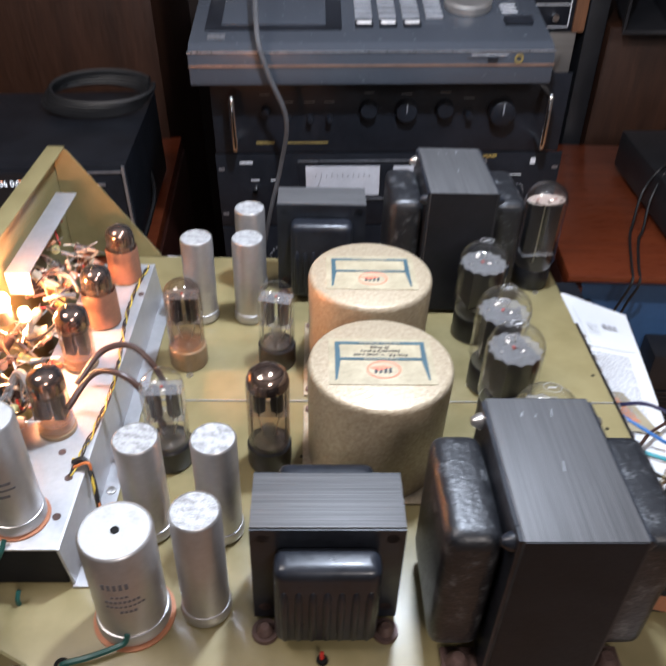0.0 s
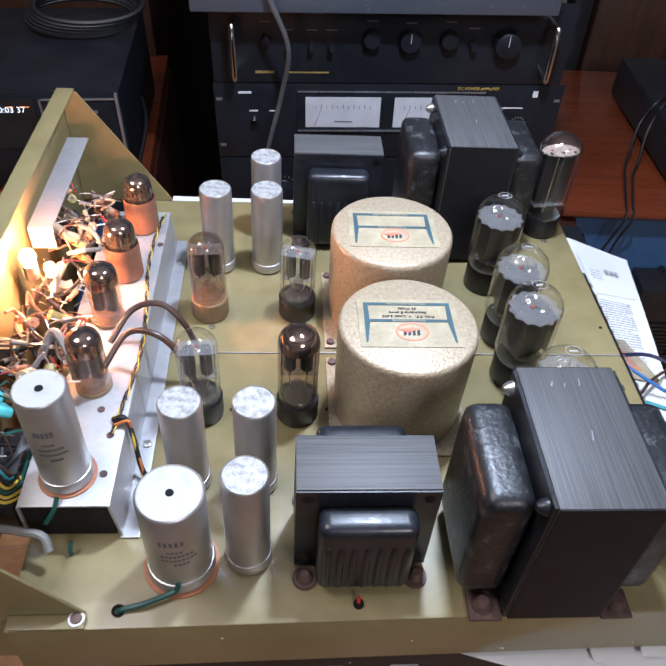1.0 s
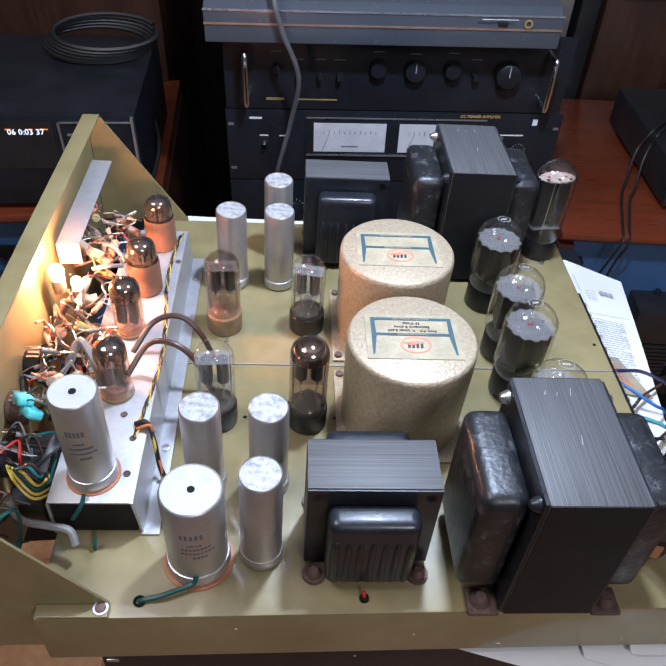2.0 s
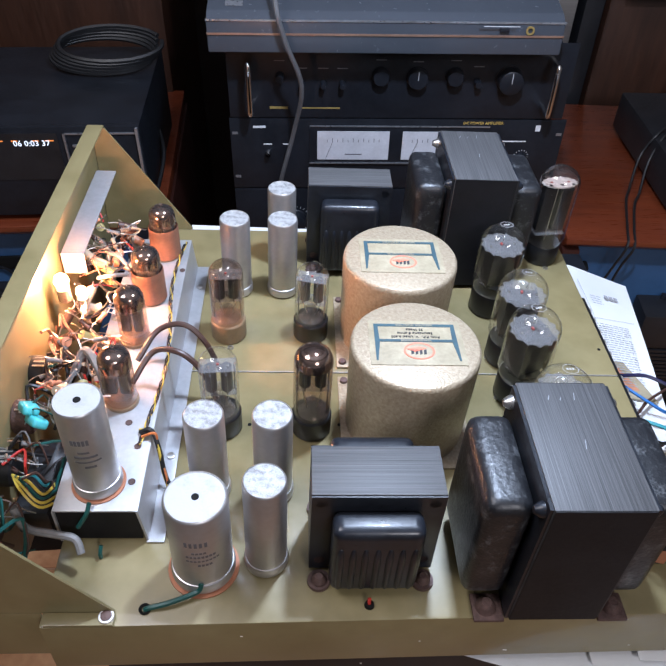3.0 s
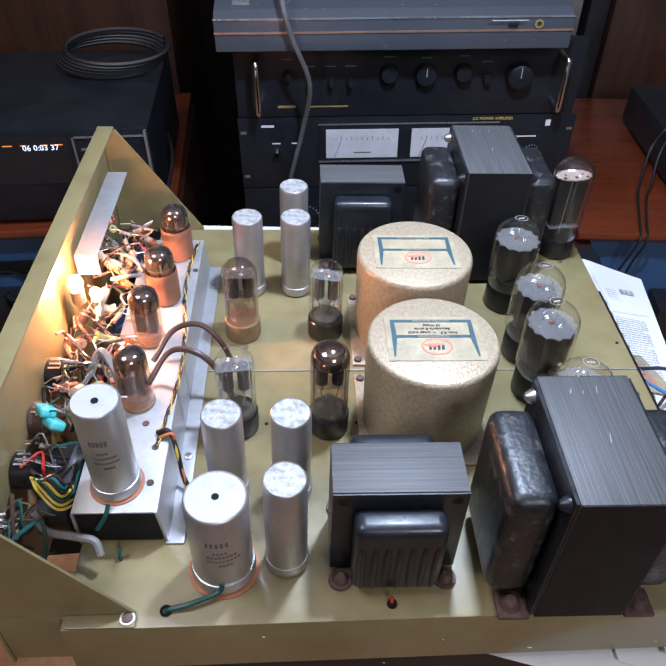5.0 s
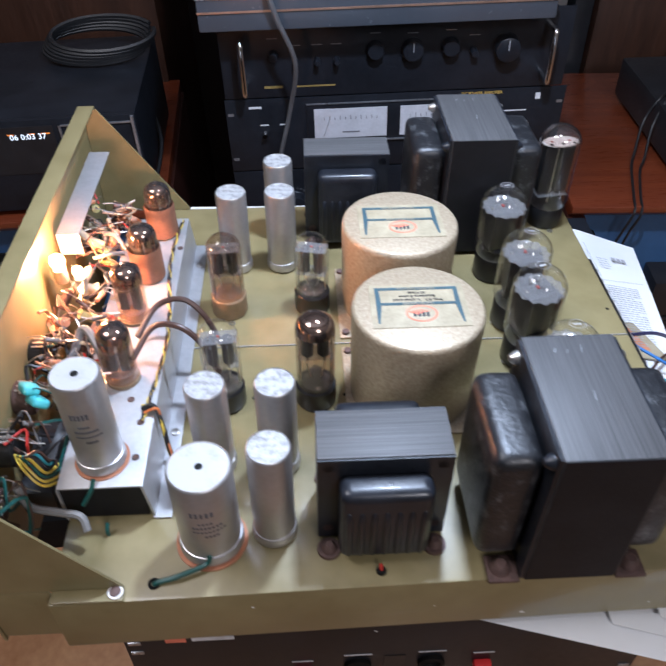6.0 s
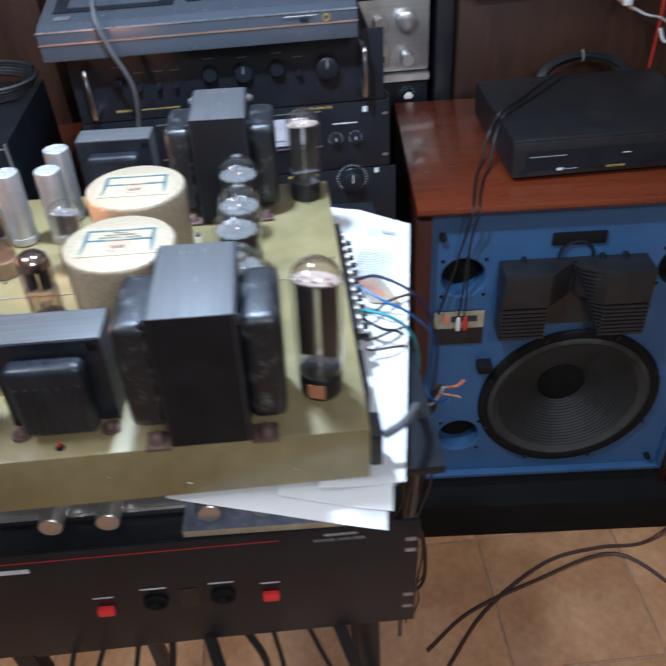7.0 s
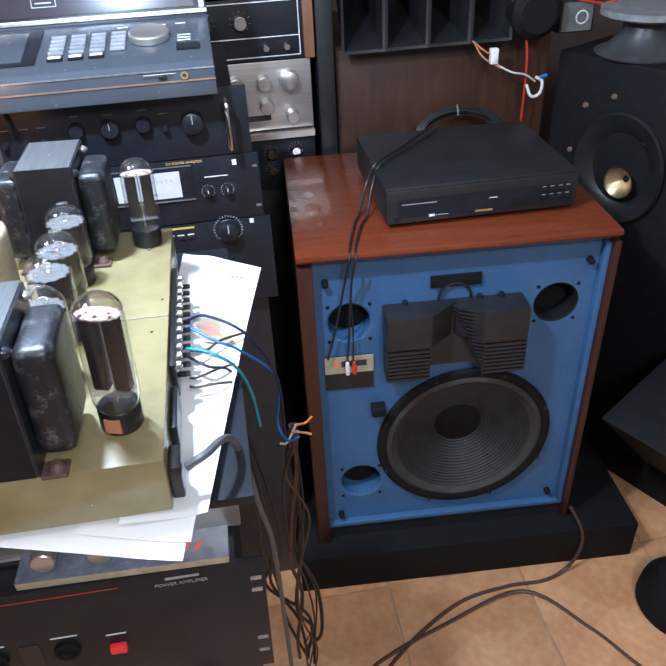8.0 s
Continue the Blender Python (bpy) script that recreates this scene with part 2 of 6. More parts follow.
def smooth_line(pts, steps=6):
    p = [Vector(q) for q in pts]
    p = [2 * p[0] - p[1]] + p + [2 * p[-1] - p[-2]]
    out = []
    for a, b, c, d in zip(p, p[1:], p[2:], p[3:]):
        for i in range(steps):
            t = i / steps
            out.append(0.5 * (2 * b + (c - a) * t + (2 * a - 5 * b + 4 * c - d) * t * t + (3 * b - a - 3 * c + d) * t ** 3))
    return out + [p[-2]]


def wire(bm, pts, r, n=6, steps=6):
    line = smooth_line(pts, steps) if steps > 1 else [Vector(q) for q in pts]
    last, rings = None, []
    for i, q in enumerate(line):
        d = (line[min(i + 1, len(line) - 1)] - line[max(i - 1, 0)]).normalized()
        u = last - d * last.dot(d) if last else d.orthogonal()
        u.normalize()
        last, v = u, d.cross(u)
        rings.append([bm.verts.new(q + r * (u * math.cos(2 * math.pi * k / n) + v * math.sin(2 * math.pi * k / n))) for k in range(n)])
    for a, b in zip(rings, rings[1:]):
        for k in range(n):
            bm.faces.new((a[k], a[(k + 1) % n], b[(k + 1) % n], b[k]))
    bm.faces.new(rings[0][::-1]), bm.faces.new(rings[-1])
    return bm


def W(pts, r, n=6, steps=6):
    return wire(bmesh.new(), pts, r, n, steps)


def part(name, bm, material, parent=None, label="", flat=False, m=None):
    me = bpy.data.meshes.new(name)
    bmesh.ops.recalc_face_normals(bm, faces=bm.faces)
    if m:
        bmesh.ops.transform(bm, matrix=m, verts=bm.verts)
    bm.to_mesh(me)
    bm.free()
    me.materials.append(material)
    if not flat:
        me.shade_smooth()
        me.set_sharp_from_angle(angle=radians(38))
    ob = new(name, me)
    ob.parent = parent
    if label:
        tagged(ob, label)
    return ob


BASE = UPRIGHT


def thing(name, at, label, category, group="", kind="", turn=0):
    ob = new(name)
    ob.empty_display_size = 0.02
    ob.matrix_basis = BASE @ (at if isinstance(at, Matrix) else pose(*at, 0, 0, turn))
    return tagged(ob, label, category, group, kind)


def words(name, text, size, material, parent, m, depth=0.0002):
    """Flat lettering whose middle lies at m, reading along m's x axis."""
    c = bpy.data.curves.new(name, "FONT")
    c.body, c.size, c.align_x, c.align_y, c.extrude, c.resolution_u = text, size, "CENTER", "CENTER", depth, 2
    tmp = bpy.data.objects.new(name, c)
    me = bpy.data.meshes.new_from_object(tmp)
    bpy.data.objects.remove(tmp)
    me.transform(m)
    me.materials.append(material)
    ob = new(name, me)
    ob.parent = parent
    return ob


FRONT = pose(0, 0, 0, 90, 0, 0)   # lettering that faces -y

# ---- the room ----


def structure(name, bm, material, label=""):
    return tagged(part(name, bm, material, None, label), kind="structure")


structure("floor", B(-2.2, 3.2, -2.2, 2.0, -0.06, -0.004), GROUT)
structure("wall_north", B(-2.2, 3.2, 2.0, 2.1, 0, 2.7), WALL)
# South wall, east wall and ceiling are unseen, added as pale reflectors.
structure("wall_south", B(-2.2, 3.2, -2.3, -2.2, 0, 2.7), BOUNCE_WALL)
structure("wall_west", B(-2.3, -2.2, -2.3, 2.1, 0, 2.7), WALL)
structure("wall_east", B(3.2, 3.3, -2.3, 2.1, 0, 2.7), BOUNCE_WALL)
structure("ceiling", B(-2.3, 3.3, -2.3, 2.1, 2.7, 2.78), CEIL)

# ---- the valve amplifier's chassis ----
BASE = LEAN
amp = thing("amplifier_chassis", (0, 0, 0), "olive enamelled steel valve amplifier chassis on papers", "amplifier")
X0, X1, Y1, ZB = -0.172, 0.2296, 0.402, ZT - 0.050
part("front_deck", P([(X0, 0), (X1, 0.0062), (X1, 0.2045), (X0, 0.2045)], "z", ZB, ZT, bevel=0.0018), OLIVE, amp)
part("rear_deck", B(X0, X1, 0.2053, Y1, ZB, ZT, bevel=0.0018), OLIVE, amp)
part("seam_edge", B(X0 + 0.002, X1 - 0.001, 0.2046, 0.2052, ZT - 0.004, ZT + 0.0002), BRACKET, amp)
side_strip = part("terminal_strip", B(X1 + 0.0005, X1 + 0.006, 0.130, 0.312, ZT - 0.040, ZT - 0.006, bevel=0.001), BAKELITE, amp)
for i in range(12):
    y = 0.142 + i * 0.0145
    part("terminal_screw", L([(0, 0), (0.0035, 0), (0.0035, 0.004), (0.002, 0.005), (0, 0.005)], 10, m=pose(X1 + 0.006, y, ZT - 0.014, 0, 90, 0)), NICKEL, side_strip)
    part("terminal_lug", B(X1 + 0.006, X1 + 0.017, y - 0.003, y + 0.003, ZT - 0.026, ZT - 0.023, bevel=0.0008), BAKELITE, side_strip)
part("power_socket", B(X1 + 0.0005, X1 + 0.010, 0.012, 0.038, ZT - 0.045, ZT - 0.014, bevel=0.002), BAKELITE, amp)
part("fuse_holder", B(X1 + 0.0005, X1 + 0.007, 0.060, 0.115, ZT - 0.040, ZT - 0.016, bevel=0.002), BAKELITE, amp)

# upright front panel on the control side, with its end gussets
XP = -0.2115
panel = part("control_panel", B(XP - 0.002, XP, 0.008, 0.402, ZT - 0.055, ZT + 0.104, bevel=0.0005), OLIVE, amp)
part("panel_lip", B(XP - 0.003, XP + 0.0112, 0.007, 0.402, ZT + 0.1042, ZT + 0.106, bevel=0.0006), OLIVE, amp)
for name, y in (("near_gusset", 0.0085), ("far_gusset", 0.4002)):
    part(name, P([(XP + 0.0005, ZT + 0.1035), (XP + 0.012, ZT + 0.1035), (-0.1312, ZT + 0.002), (-0.1312, ZT + 0.0006), (XP + 0.0005, ZT + 0.0006)], "y", y, y + 0.0015), OLIVE, amp)
part("gusset_skirt", B(XP + 0.0005, X0 - 0.001, 0.0085, 0.010, ZB, ZT, bevel=0.0004), OLIVE, amp)
part("foot_flange", B(-0.170, -0.1307, 0.0005, 0.0083, ZT + 0.0004, ZT + 0.0018, bevel=0.0005), OLIVE, amp)
part("washer", L([(0.0024, 0), (0.0044, 0), (0.0043, 0.0010), (0.0024, 0.0010)], 20, (-0.1350, 0.0056, ZT + 0.0019)), WHITE_RING, amp)
part("bolt", L([(0, 0), (0.0034, 0), (0.0030, 0.0018), (0, 0.0024)], 14, (-0.1350, 0.0056, ZT + 0.002)), RUST, amp)
part("flat_strip", B(-0.2060, -0.1890, 0.252, 0.376, ZT + 0.0745, ZT + 0.076, bevel=0.0004), BRACKET, amp, "grey strip of sheet metal")
part("strip_end", B(-0.2060, -0.1890, 0.2505, 0.252, ZT + 0.058, ZT + 0.076, bevel=0.0004), BRACKET, amp)

# folded zinc bracket that carries the small valves
brk = thing("valve_bracket", (0, 0, ZT), "folded grey zinc bracket bolted to the chassis", "bracket")
part("top_plate", B(-0.172, -0.1228, 0.055, 0.336, 0.0305, 0.032, bevel=0.0006), BRACKET, brk)
part("side_web", P([(-0.1236, 0.032), (-0.1222, 0.0315), (-0.1190, 0.0012), (-0.1204, 0.0012)], "y", 0.055, 0.336), BRACKET, brk)
part("flange", B(-0.1204, -0.1095, 0.0535, 0.338, 0.0002, 0.0016, bevel=0.0005), BRACKET, brk)
# Black plate put across the open end to imitate the shade inside.
part("end_shade_plate", B(-0.171, -0.1228, 0.0565, 0.058, 0.0012, 0.0302), DULL_BLACK, brk, "black plate standing for the shade in the bracket's end")
part("inner_web", B(-0.1725, -0.171, 0.055, 0.336, 0.0006, 0.0302), BRACKET, brk)
for y in (0.3076, 0.120):
    part("flange_screw", L([(0, 0), (0.0030, 0), (0.0028, 0.0012), (0, 0.002)], 14, (-0.1142, y, 0.0017)), NICKEL, brk)
for x, y in ((-0.1300, 0.1036), (-0.1248, 0.2911), (-0.1391, 0.1234), (-0.1290, 0.0760)):
    part("hole_rim", L([(0.0016, 0.0002), (0.0023, 0.0005), (0.0023, 0), (0, 0)], 14, (x, y, 0.0321)), RUST, brk)

# ---- electrolytic cans ----


def can(x, y, r, h, z, hole=False, ring=False, marks=False, label="dull aluminium electrolytic capacitor can"):
    c = thing("capacitor", (x, y, z), label, "capacitor", "electrolytic cans")
    part("can", L([(0, 0.0012), (r * 1.02, 0.0012), (r * 1.07, 0.0020), (r * 1.075, 0.0062), (r * 1.05, 0.0070), (r * 1.055, 0.0080), (r * 1.03, 0.0088), (r * 0.992, 0.0090), (r, 0.0100), (r, h - 0.0016), (r * 0.96, h - 0.0003), (r * 0.93, h)], 40), ALU, c)
    part("lid", L([(r * 0.935, h), (r * 0.90, h - 0.0006), (0, h - 0.0006)], 36), ALU_LID if hole else ALU_TOP, c)
    if hole:
        part("vent_plug", L([(0, h - 0.0002), (0.0021, h - 0.0002), (0.0022, h - 0.0008)], 16), RUBBER, c)
    if ring:
        part("fibre_washer", L([(0, 0.0001), (r * 1.19, 0.0001), (r * 1.19, 0.0011), (0, 0.0011)], 36), FIBRE, c)
    if marks:
        for k, (zz, wd, n) in enumerate(((0.71, 0.0042, 5), (0.60, 0.0015, 4), (0.545, 0.0018, 8), (0.49, 0.0013, 9), (0.43, 0.0018, 4))):
            for i in range(n):
                a = radians(-84 + (i - n / 2) * (9 if k == 0 else 7) + 3 * k)
                part("print_mark", B(-0.0008, 0.0008, -0.0001, 0.0001, -wd / 2, wd / 2), FADED_INK, c, flat=True,
                     m=Matrix.Translation((r * 1.002 * math.cos(a), r * 1.002 * math.sin(a), h * zz)) @ pose(0, 0, 0, 0, 0, math.degrees(a) + 90))
    return c


can(-0.0835, 0.0378, 0.0178, 0.0712, ZT, True, True, True, "large aluminium capacitor can with a vent hole and faded print")
can(-0.1484, 0.0757, 0.0136, 0.0740, ZT + 0.032, True, True, True, "aluminium capacitor can on an orange fibre washer")
for x, y, h in ((-0.0846, 0.0935, 0.0752), (-0.0435, 0.0925, 0.0765), (-0.0462, 0.0420, 0.0800), (-0.0809, 0.3068, 0.075), (-0.0416, 0.3072, 0.075), (-0.0432, 0.3535, 0.0765)):
    can(x, y, 0.0124, h, ZT)

# ---- valves ----


def star(r0, r1, n, z, t):
    bm = bmesh.new()
    pts = []
    for i in range(n * 2):
        a = math.pi * i / n
        r = r1 if i % 2 else r0
        pts.append((r * math.cos(a), r * math.sin(a)))
    return prism(bm, pts, "z", z, z + t)


def bulb(r, z0, h, neck=0.86):
    """Outline of a straight-sided bulb with a domed top."""
    p = [(r * neck, z0), (r, z0 + 0.008)]
    zt = h - r * 0.86
    p += [(r, zt)]
    p += [(r * math.cos(a), zt + r * 0.86 * math.sin(a)) for a in [radians(15 * i) for i in range(1, 6)]] + [(0, h)]
    return p


def power_valve(x, y, r=0.0188, h=0.0845, turn=0):
    v = thing("power_valve", (x, y, ZT), "clear glass beam power valve on a black base", "vacuum tube", "output valves", turn=turn)
    part("base", L([(0, 0.0005), (r * 0.86, 0.0005), (r * 0.9, 0.002), (r * 0.9, 0.021), (r * 0.86, 0.022), (0, 0.022)]), BAKELITE, v)
    g = part("glass", L(bulb(r, 0.0215, h), 36), GLASS, v)
    part("top_mica", star(r * 0.975, r * 0.85, 13, h - r * 0.98, 0.0006), MICA, v, "whitish toothed mica disc", flat=True)
    part("anode", B(-r * 0.62, r * 0.62, -r * 0.42, r * 0.42, 0.030, h - r * 1.02, bevel=0.002), PLATE, v)
    for s in (-1, 1):
        part("anode_wing", B(s * r * 0.62 - 0.0006, s * r * 0.62 + 0.0006, -r * 0.6, r * 0.6, 0.032, h - r * 1.05), PLATE, v)
    zm = h - r * 0.98 + 0.0006
    part("cathode_tab", B(-0.0016, 0.0002, -0.0004, 0.0024, zm, zm + 0.0011, bevel=0.0003), HEATER, v, "red lit cathode tab")
    part("grid_post", B(0.0012, 0.0022, -0.0034, 0.0030, zm, zm + 0.0024), MICA, v)
    for sx in (-1, 1):
        part("eyelet", L([(0, zm + 0.0008), (0.0009, zm + 0.0006), (0.0009, zm)], 8, (sx * r * 0.55, 0, 0)), NICKEL, v)
    part("getter_loop", W([(-0.004, 0.006, zm + 0.001), (-0.003, 0.008, zm + 0.0042), (0.001, 0.009, zm + 0.0046), (0.004, 0.0075, zm + 0.004), (0.003, 0.006, zm + 0.001)], 0.0004, 5), NICKEL, v)
    part("etched_mark", L([(r * 0.27, 0), (r * 0.285, 0), (r * 0.285, 0.0001), (r * 0.27, 0.0001)], 8, m=pose(0.001, r * 0.16, h - r * 0.006, -8, 0, 0)), ETCH, v)
    for k in range(3):
        part("etched_mark", B(-0.0026 + 0.0018 * k, -0.0014 + 0.0018 * k, -0.0008, 0.0008, 0, 0.0001), ETCH, v, flat=True, m=pose(0.001, r * 0.16, h - r * 0.006, -8, 0, 0))
    part("bottom_mica", star(r * 0.70, r * 0.62, 14, 0.0285, 0.0006), PLATE, v, flat=True)
    return v


for x, y, t in ((0.1390, 0.2880, 12), (0.1408, 0.2245, -8), (0.1395, 0.1830, 20), (0.1435, 0.1225, 0)):
    power_valve(x, y, turn=t)


def rectifier(x, y, h, r=0.0176, turn=0):
    v = thing("rectifier_valve", (x, y, ZT), "tall clear glass rectifier valve with silvered top", "vacuum tube", "rectifier valves", turn=turn)
    part("base", L([(0, 0.0005), (r * 0.86, 0.0005), (r * 0.9, 0.002), (r * 0.9, 0.019), (r * 0.86, 0.020), (0, 0.020)]), BAKELITE, v)
    if h > 0.1:
        part("base_print", P([(-0.006, 0.004), (0.006, 0.004), (0.006, 0.016), (-0.006, 0.016)], "y", -r * 0.9 - 0.0006, -r * 0.86), FIBRE, v, "orange print patch")
    part("glass", L(bulb(r, 0.0195, h), 36), GLASS, v)
    zt = h - r * 0.95
    part("top_mica", star(r * 0.96, r * 0.88, 15, zt, 0.0012), MICA_WHITE, v, "pale toothed mica plate", flat=True, m=Matrix.Diagonal((1, 0.58, 1, 1)))
    for sx in (-0.6, 0.0, 0.6):
        part("mica_slot", B(sx * r - 0.0012, sx * r + 0.0012, -r * 0.36, -r * 0.2, zt + 0.0013, zt + 0.0016), PLATE, v, flat=True)
    part("getter_cap", L([(r * 0.965, h - r * 0.78), (r * 0.90, h - r * 0.52), (r * 0.72, h - r * 0.30), (r * 0.45, h - r * 0.12), (0, h - 0.0006)], 30), SMOKED, v, "smoky getter film")
    for s in (-1, 1):
        part("anode", B(s * r * 0.46 - r * 0.33, s * r * 0.46 + r * 0.33, -r * 0.26, r * 0.26, 0.034, zt - 0.002, bevel=0.0015), PLATE, v)
        part("heater_tip", L([(0, 0), (0.0014, 0.0006), (0, 0.0016)], 8, (s * r * 0.46, 0, zt + 0.0008)), HEATER, v)
    part("support_rod", L([(0.0007, 0.0205), (0.0007, zt)], 8), NICKEL, v)
    part("bottom_mica", B(-r * 0.8, r * 0.8, -r * 0.45, r * 0.45, 0.031, 0.0318), MICA, v)
    return v


rectifier(0.2045, 0.3660, 0.0975, turn=8)
rectifier(0.1985, 0.0530, 0.1130, turn=-16)


def octal(x, y, h, base, glass, top, label, turn=0, silver=False):
    r = 0.0133
    v = thing("signal_valve", (x, y, ZT), label, "vacuum tube", "octal signal valves", turn=turn)
    part("base", L([(0, 0.0005), (r * 1.02, 0.0005), (r * 1.06, 0.0015), (r * 1.06, 0.017), (r * 1.0, 0.018), (0, 0.018)]), base, v)
    part("glass", L(bulb(r, 0.0175, h, 0.95), 32), glass, v)
    zt = h - r * 0.95
    zl = zt - 0.021
    for sx in (-1, 1):
        part("anode", L([(r * 0.30, zl), (r * 0.30, zt - 0.0008)], 14, m=Matrix.Translation((sx * r * 0.40, 0, 0)) @ Matrix.Diagonal((1, 1.1, 1, 1))), PLATE_GREY if silver else PLATE, v)
        part("anode_fin", B(sx * r * 0.40 - 0.0004, sx * r * 0.40 + 0.0004, -r * 0.62, r * 0.62, zl + 0.001, zt - 0.002), PLATE_GREY if silver else PLATE, v)
        part("support_rod", L([(0.0006, 0.019), (0.0006, zt + 0.0012)], 7, (sx * r * 0.80, 0, 0)), NICKEL, v)
        part("lead_wire", W([(sx * r * 0.40, 0.001, zl), (sx * r * 0.5, 0.002, zl - 0.006), (sx * r * 0.25, 0, 0.022)], 0.0004, 5, 3), NICKEL, v)
    part("top_mica", B(-r * 0.90, r * 0.90, -r * 0.50, r * 0.50, zt, zt + 0.0007, bevel=0.0003), MICA, v)
    for sx in (-1, 0, 1):
        part("mica_eyelet", L([(0, zt + 0.0012), (0.0010, zt + 0.0010), (0.0010, zt + 0.0007)], 8, (sx * r * 0.5, -0.001, 0)), NICKEL, v)
    part("middle_mica", B(-r * 0.88, r * 0.88, -r * 0.5, r * 0.5, zl - 0.0008, zl - 0.0002), MICA, v)
    part("glass_stem", L([(r * 0.75, 0.0185), (r * 0.55, 0.021), (r * 0.35, 0.026), (r * 0.30, 0.030), (0, 0.031)], 20), MICA, v)
    part("heater_tip", B(-0.0008, 0.0008, -0.0006, 0.0006, zt + 0.0008, zt + 0.002), HEATER, v)
    if top:
        part("getter_cap", L([(r * 0.985, h - r * 0.98), (r * 0.975, h - r * 0.70), (r * 0.86, h - r * 0.38), (r * 0.56, h - r * 0.14), (0, h - 0.0005)], 28), top, v, "mirror-like getter film")
    return v


octal(-0.0815, 0.1487, 0.0735, BAKELITE, GLASS, None, "clear glass valve with a square pale top plate", 5, True)
octal(-0.0180, 0.1480, 0.0790, BAKELITE, SMOKED, BROWN_GETTER, "dark glass valve with a brown mirrored dome")
octal(-0.0842, 0.2485, 0.0735, TAN_BASE, SMOKED, None, "smoked glass valve on a tan base", 4)
octal(-0.0175, 0.2500, 0.0708, BAKELITE, GLASS, None, "clear glass valve on a black base, tilted plates", -12, True)


def noval(x, y, h, shield):
    r = 0.0108
    v = thing("small_valve", (x, y, ZT + 0.032), "small glass preamplifier valve with a silvered dome" + (" in a brown skirt" if shield else ""), "vacuum tube", "preamplifier valves")
    part("socket", L([(0, 0.0004), (r * 1.05, 0.0004), (r * 1.05, 0.003), (0, 0.003)], 24), TAN_BASE, v)
    part("glass", L([(r * 0.94, 0.003), (r, 0.006), (r, h - 0.013), (r * 0.97, h - 0.010), (r * 0.86, h - 0.0072), (r * 0.62, h - 0.0052), (r * 0.25, h - 0.0042), (0, h - 0.0040)], 30), BROWN_GLASS, v)
    part("getter_cap", L([(r * 0.985, h - 0.0175), (r * 0.985, h - 0.0132), (r * 0.955, h - 0.0102), (r * 0.845, h - 0.0075), (r * 0.60, h - 0.0055), (r * 0.25, h - 0.0045), (0, h - 0.0043)], 30), GETTER, v, "silvered getter dome")
    part("pip", L([(r * 0.22, h - 0.0042), (r * 0.17, h - 0.002), (r * 0.06, h - 0.0004), (0, h)], 12), GLASS, v)
    if shield:
        part("skirt", L([(r * 1.17, 0.002), (r * 1.14, 0.028), (r * 1.10, 0.0292), (r * 1.04, 0.028), (r * 1.05, 0.002)], 28), SHIELD, v)
    for s in (-1, 1):
        part("anode", B(s * r * 0.40 - r * 0.30, s * r * 0.40 + r * 0.30, -r * 0.42, r * 0.42, 0.011, h - 0.021, bevel=0.001), PLATE_GREY, v)
    for z in (0.0095, h - 0.0205):
        part("mica", L([(0, z), (r * 0.93, z), (r * 0.93, z + 0.0005), (0, z + 0.0005)], 18), MICA, v)


for x, y, s in ((-0.1410, 0.3140, True), (-0.1447, 0.2545, True), (-0.1485, 0.2055, False), (-0.1468, 0.1430, False)):
    noval(x, y, 0.0515, s)

# ---- potted output transformers ----


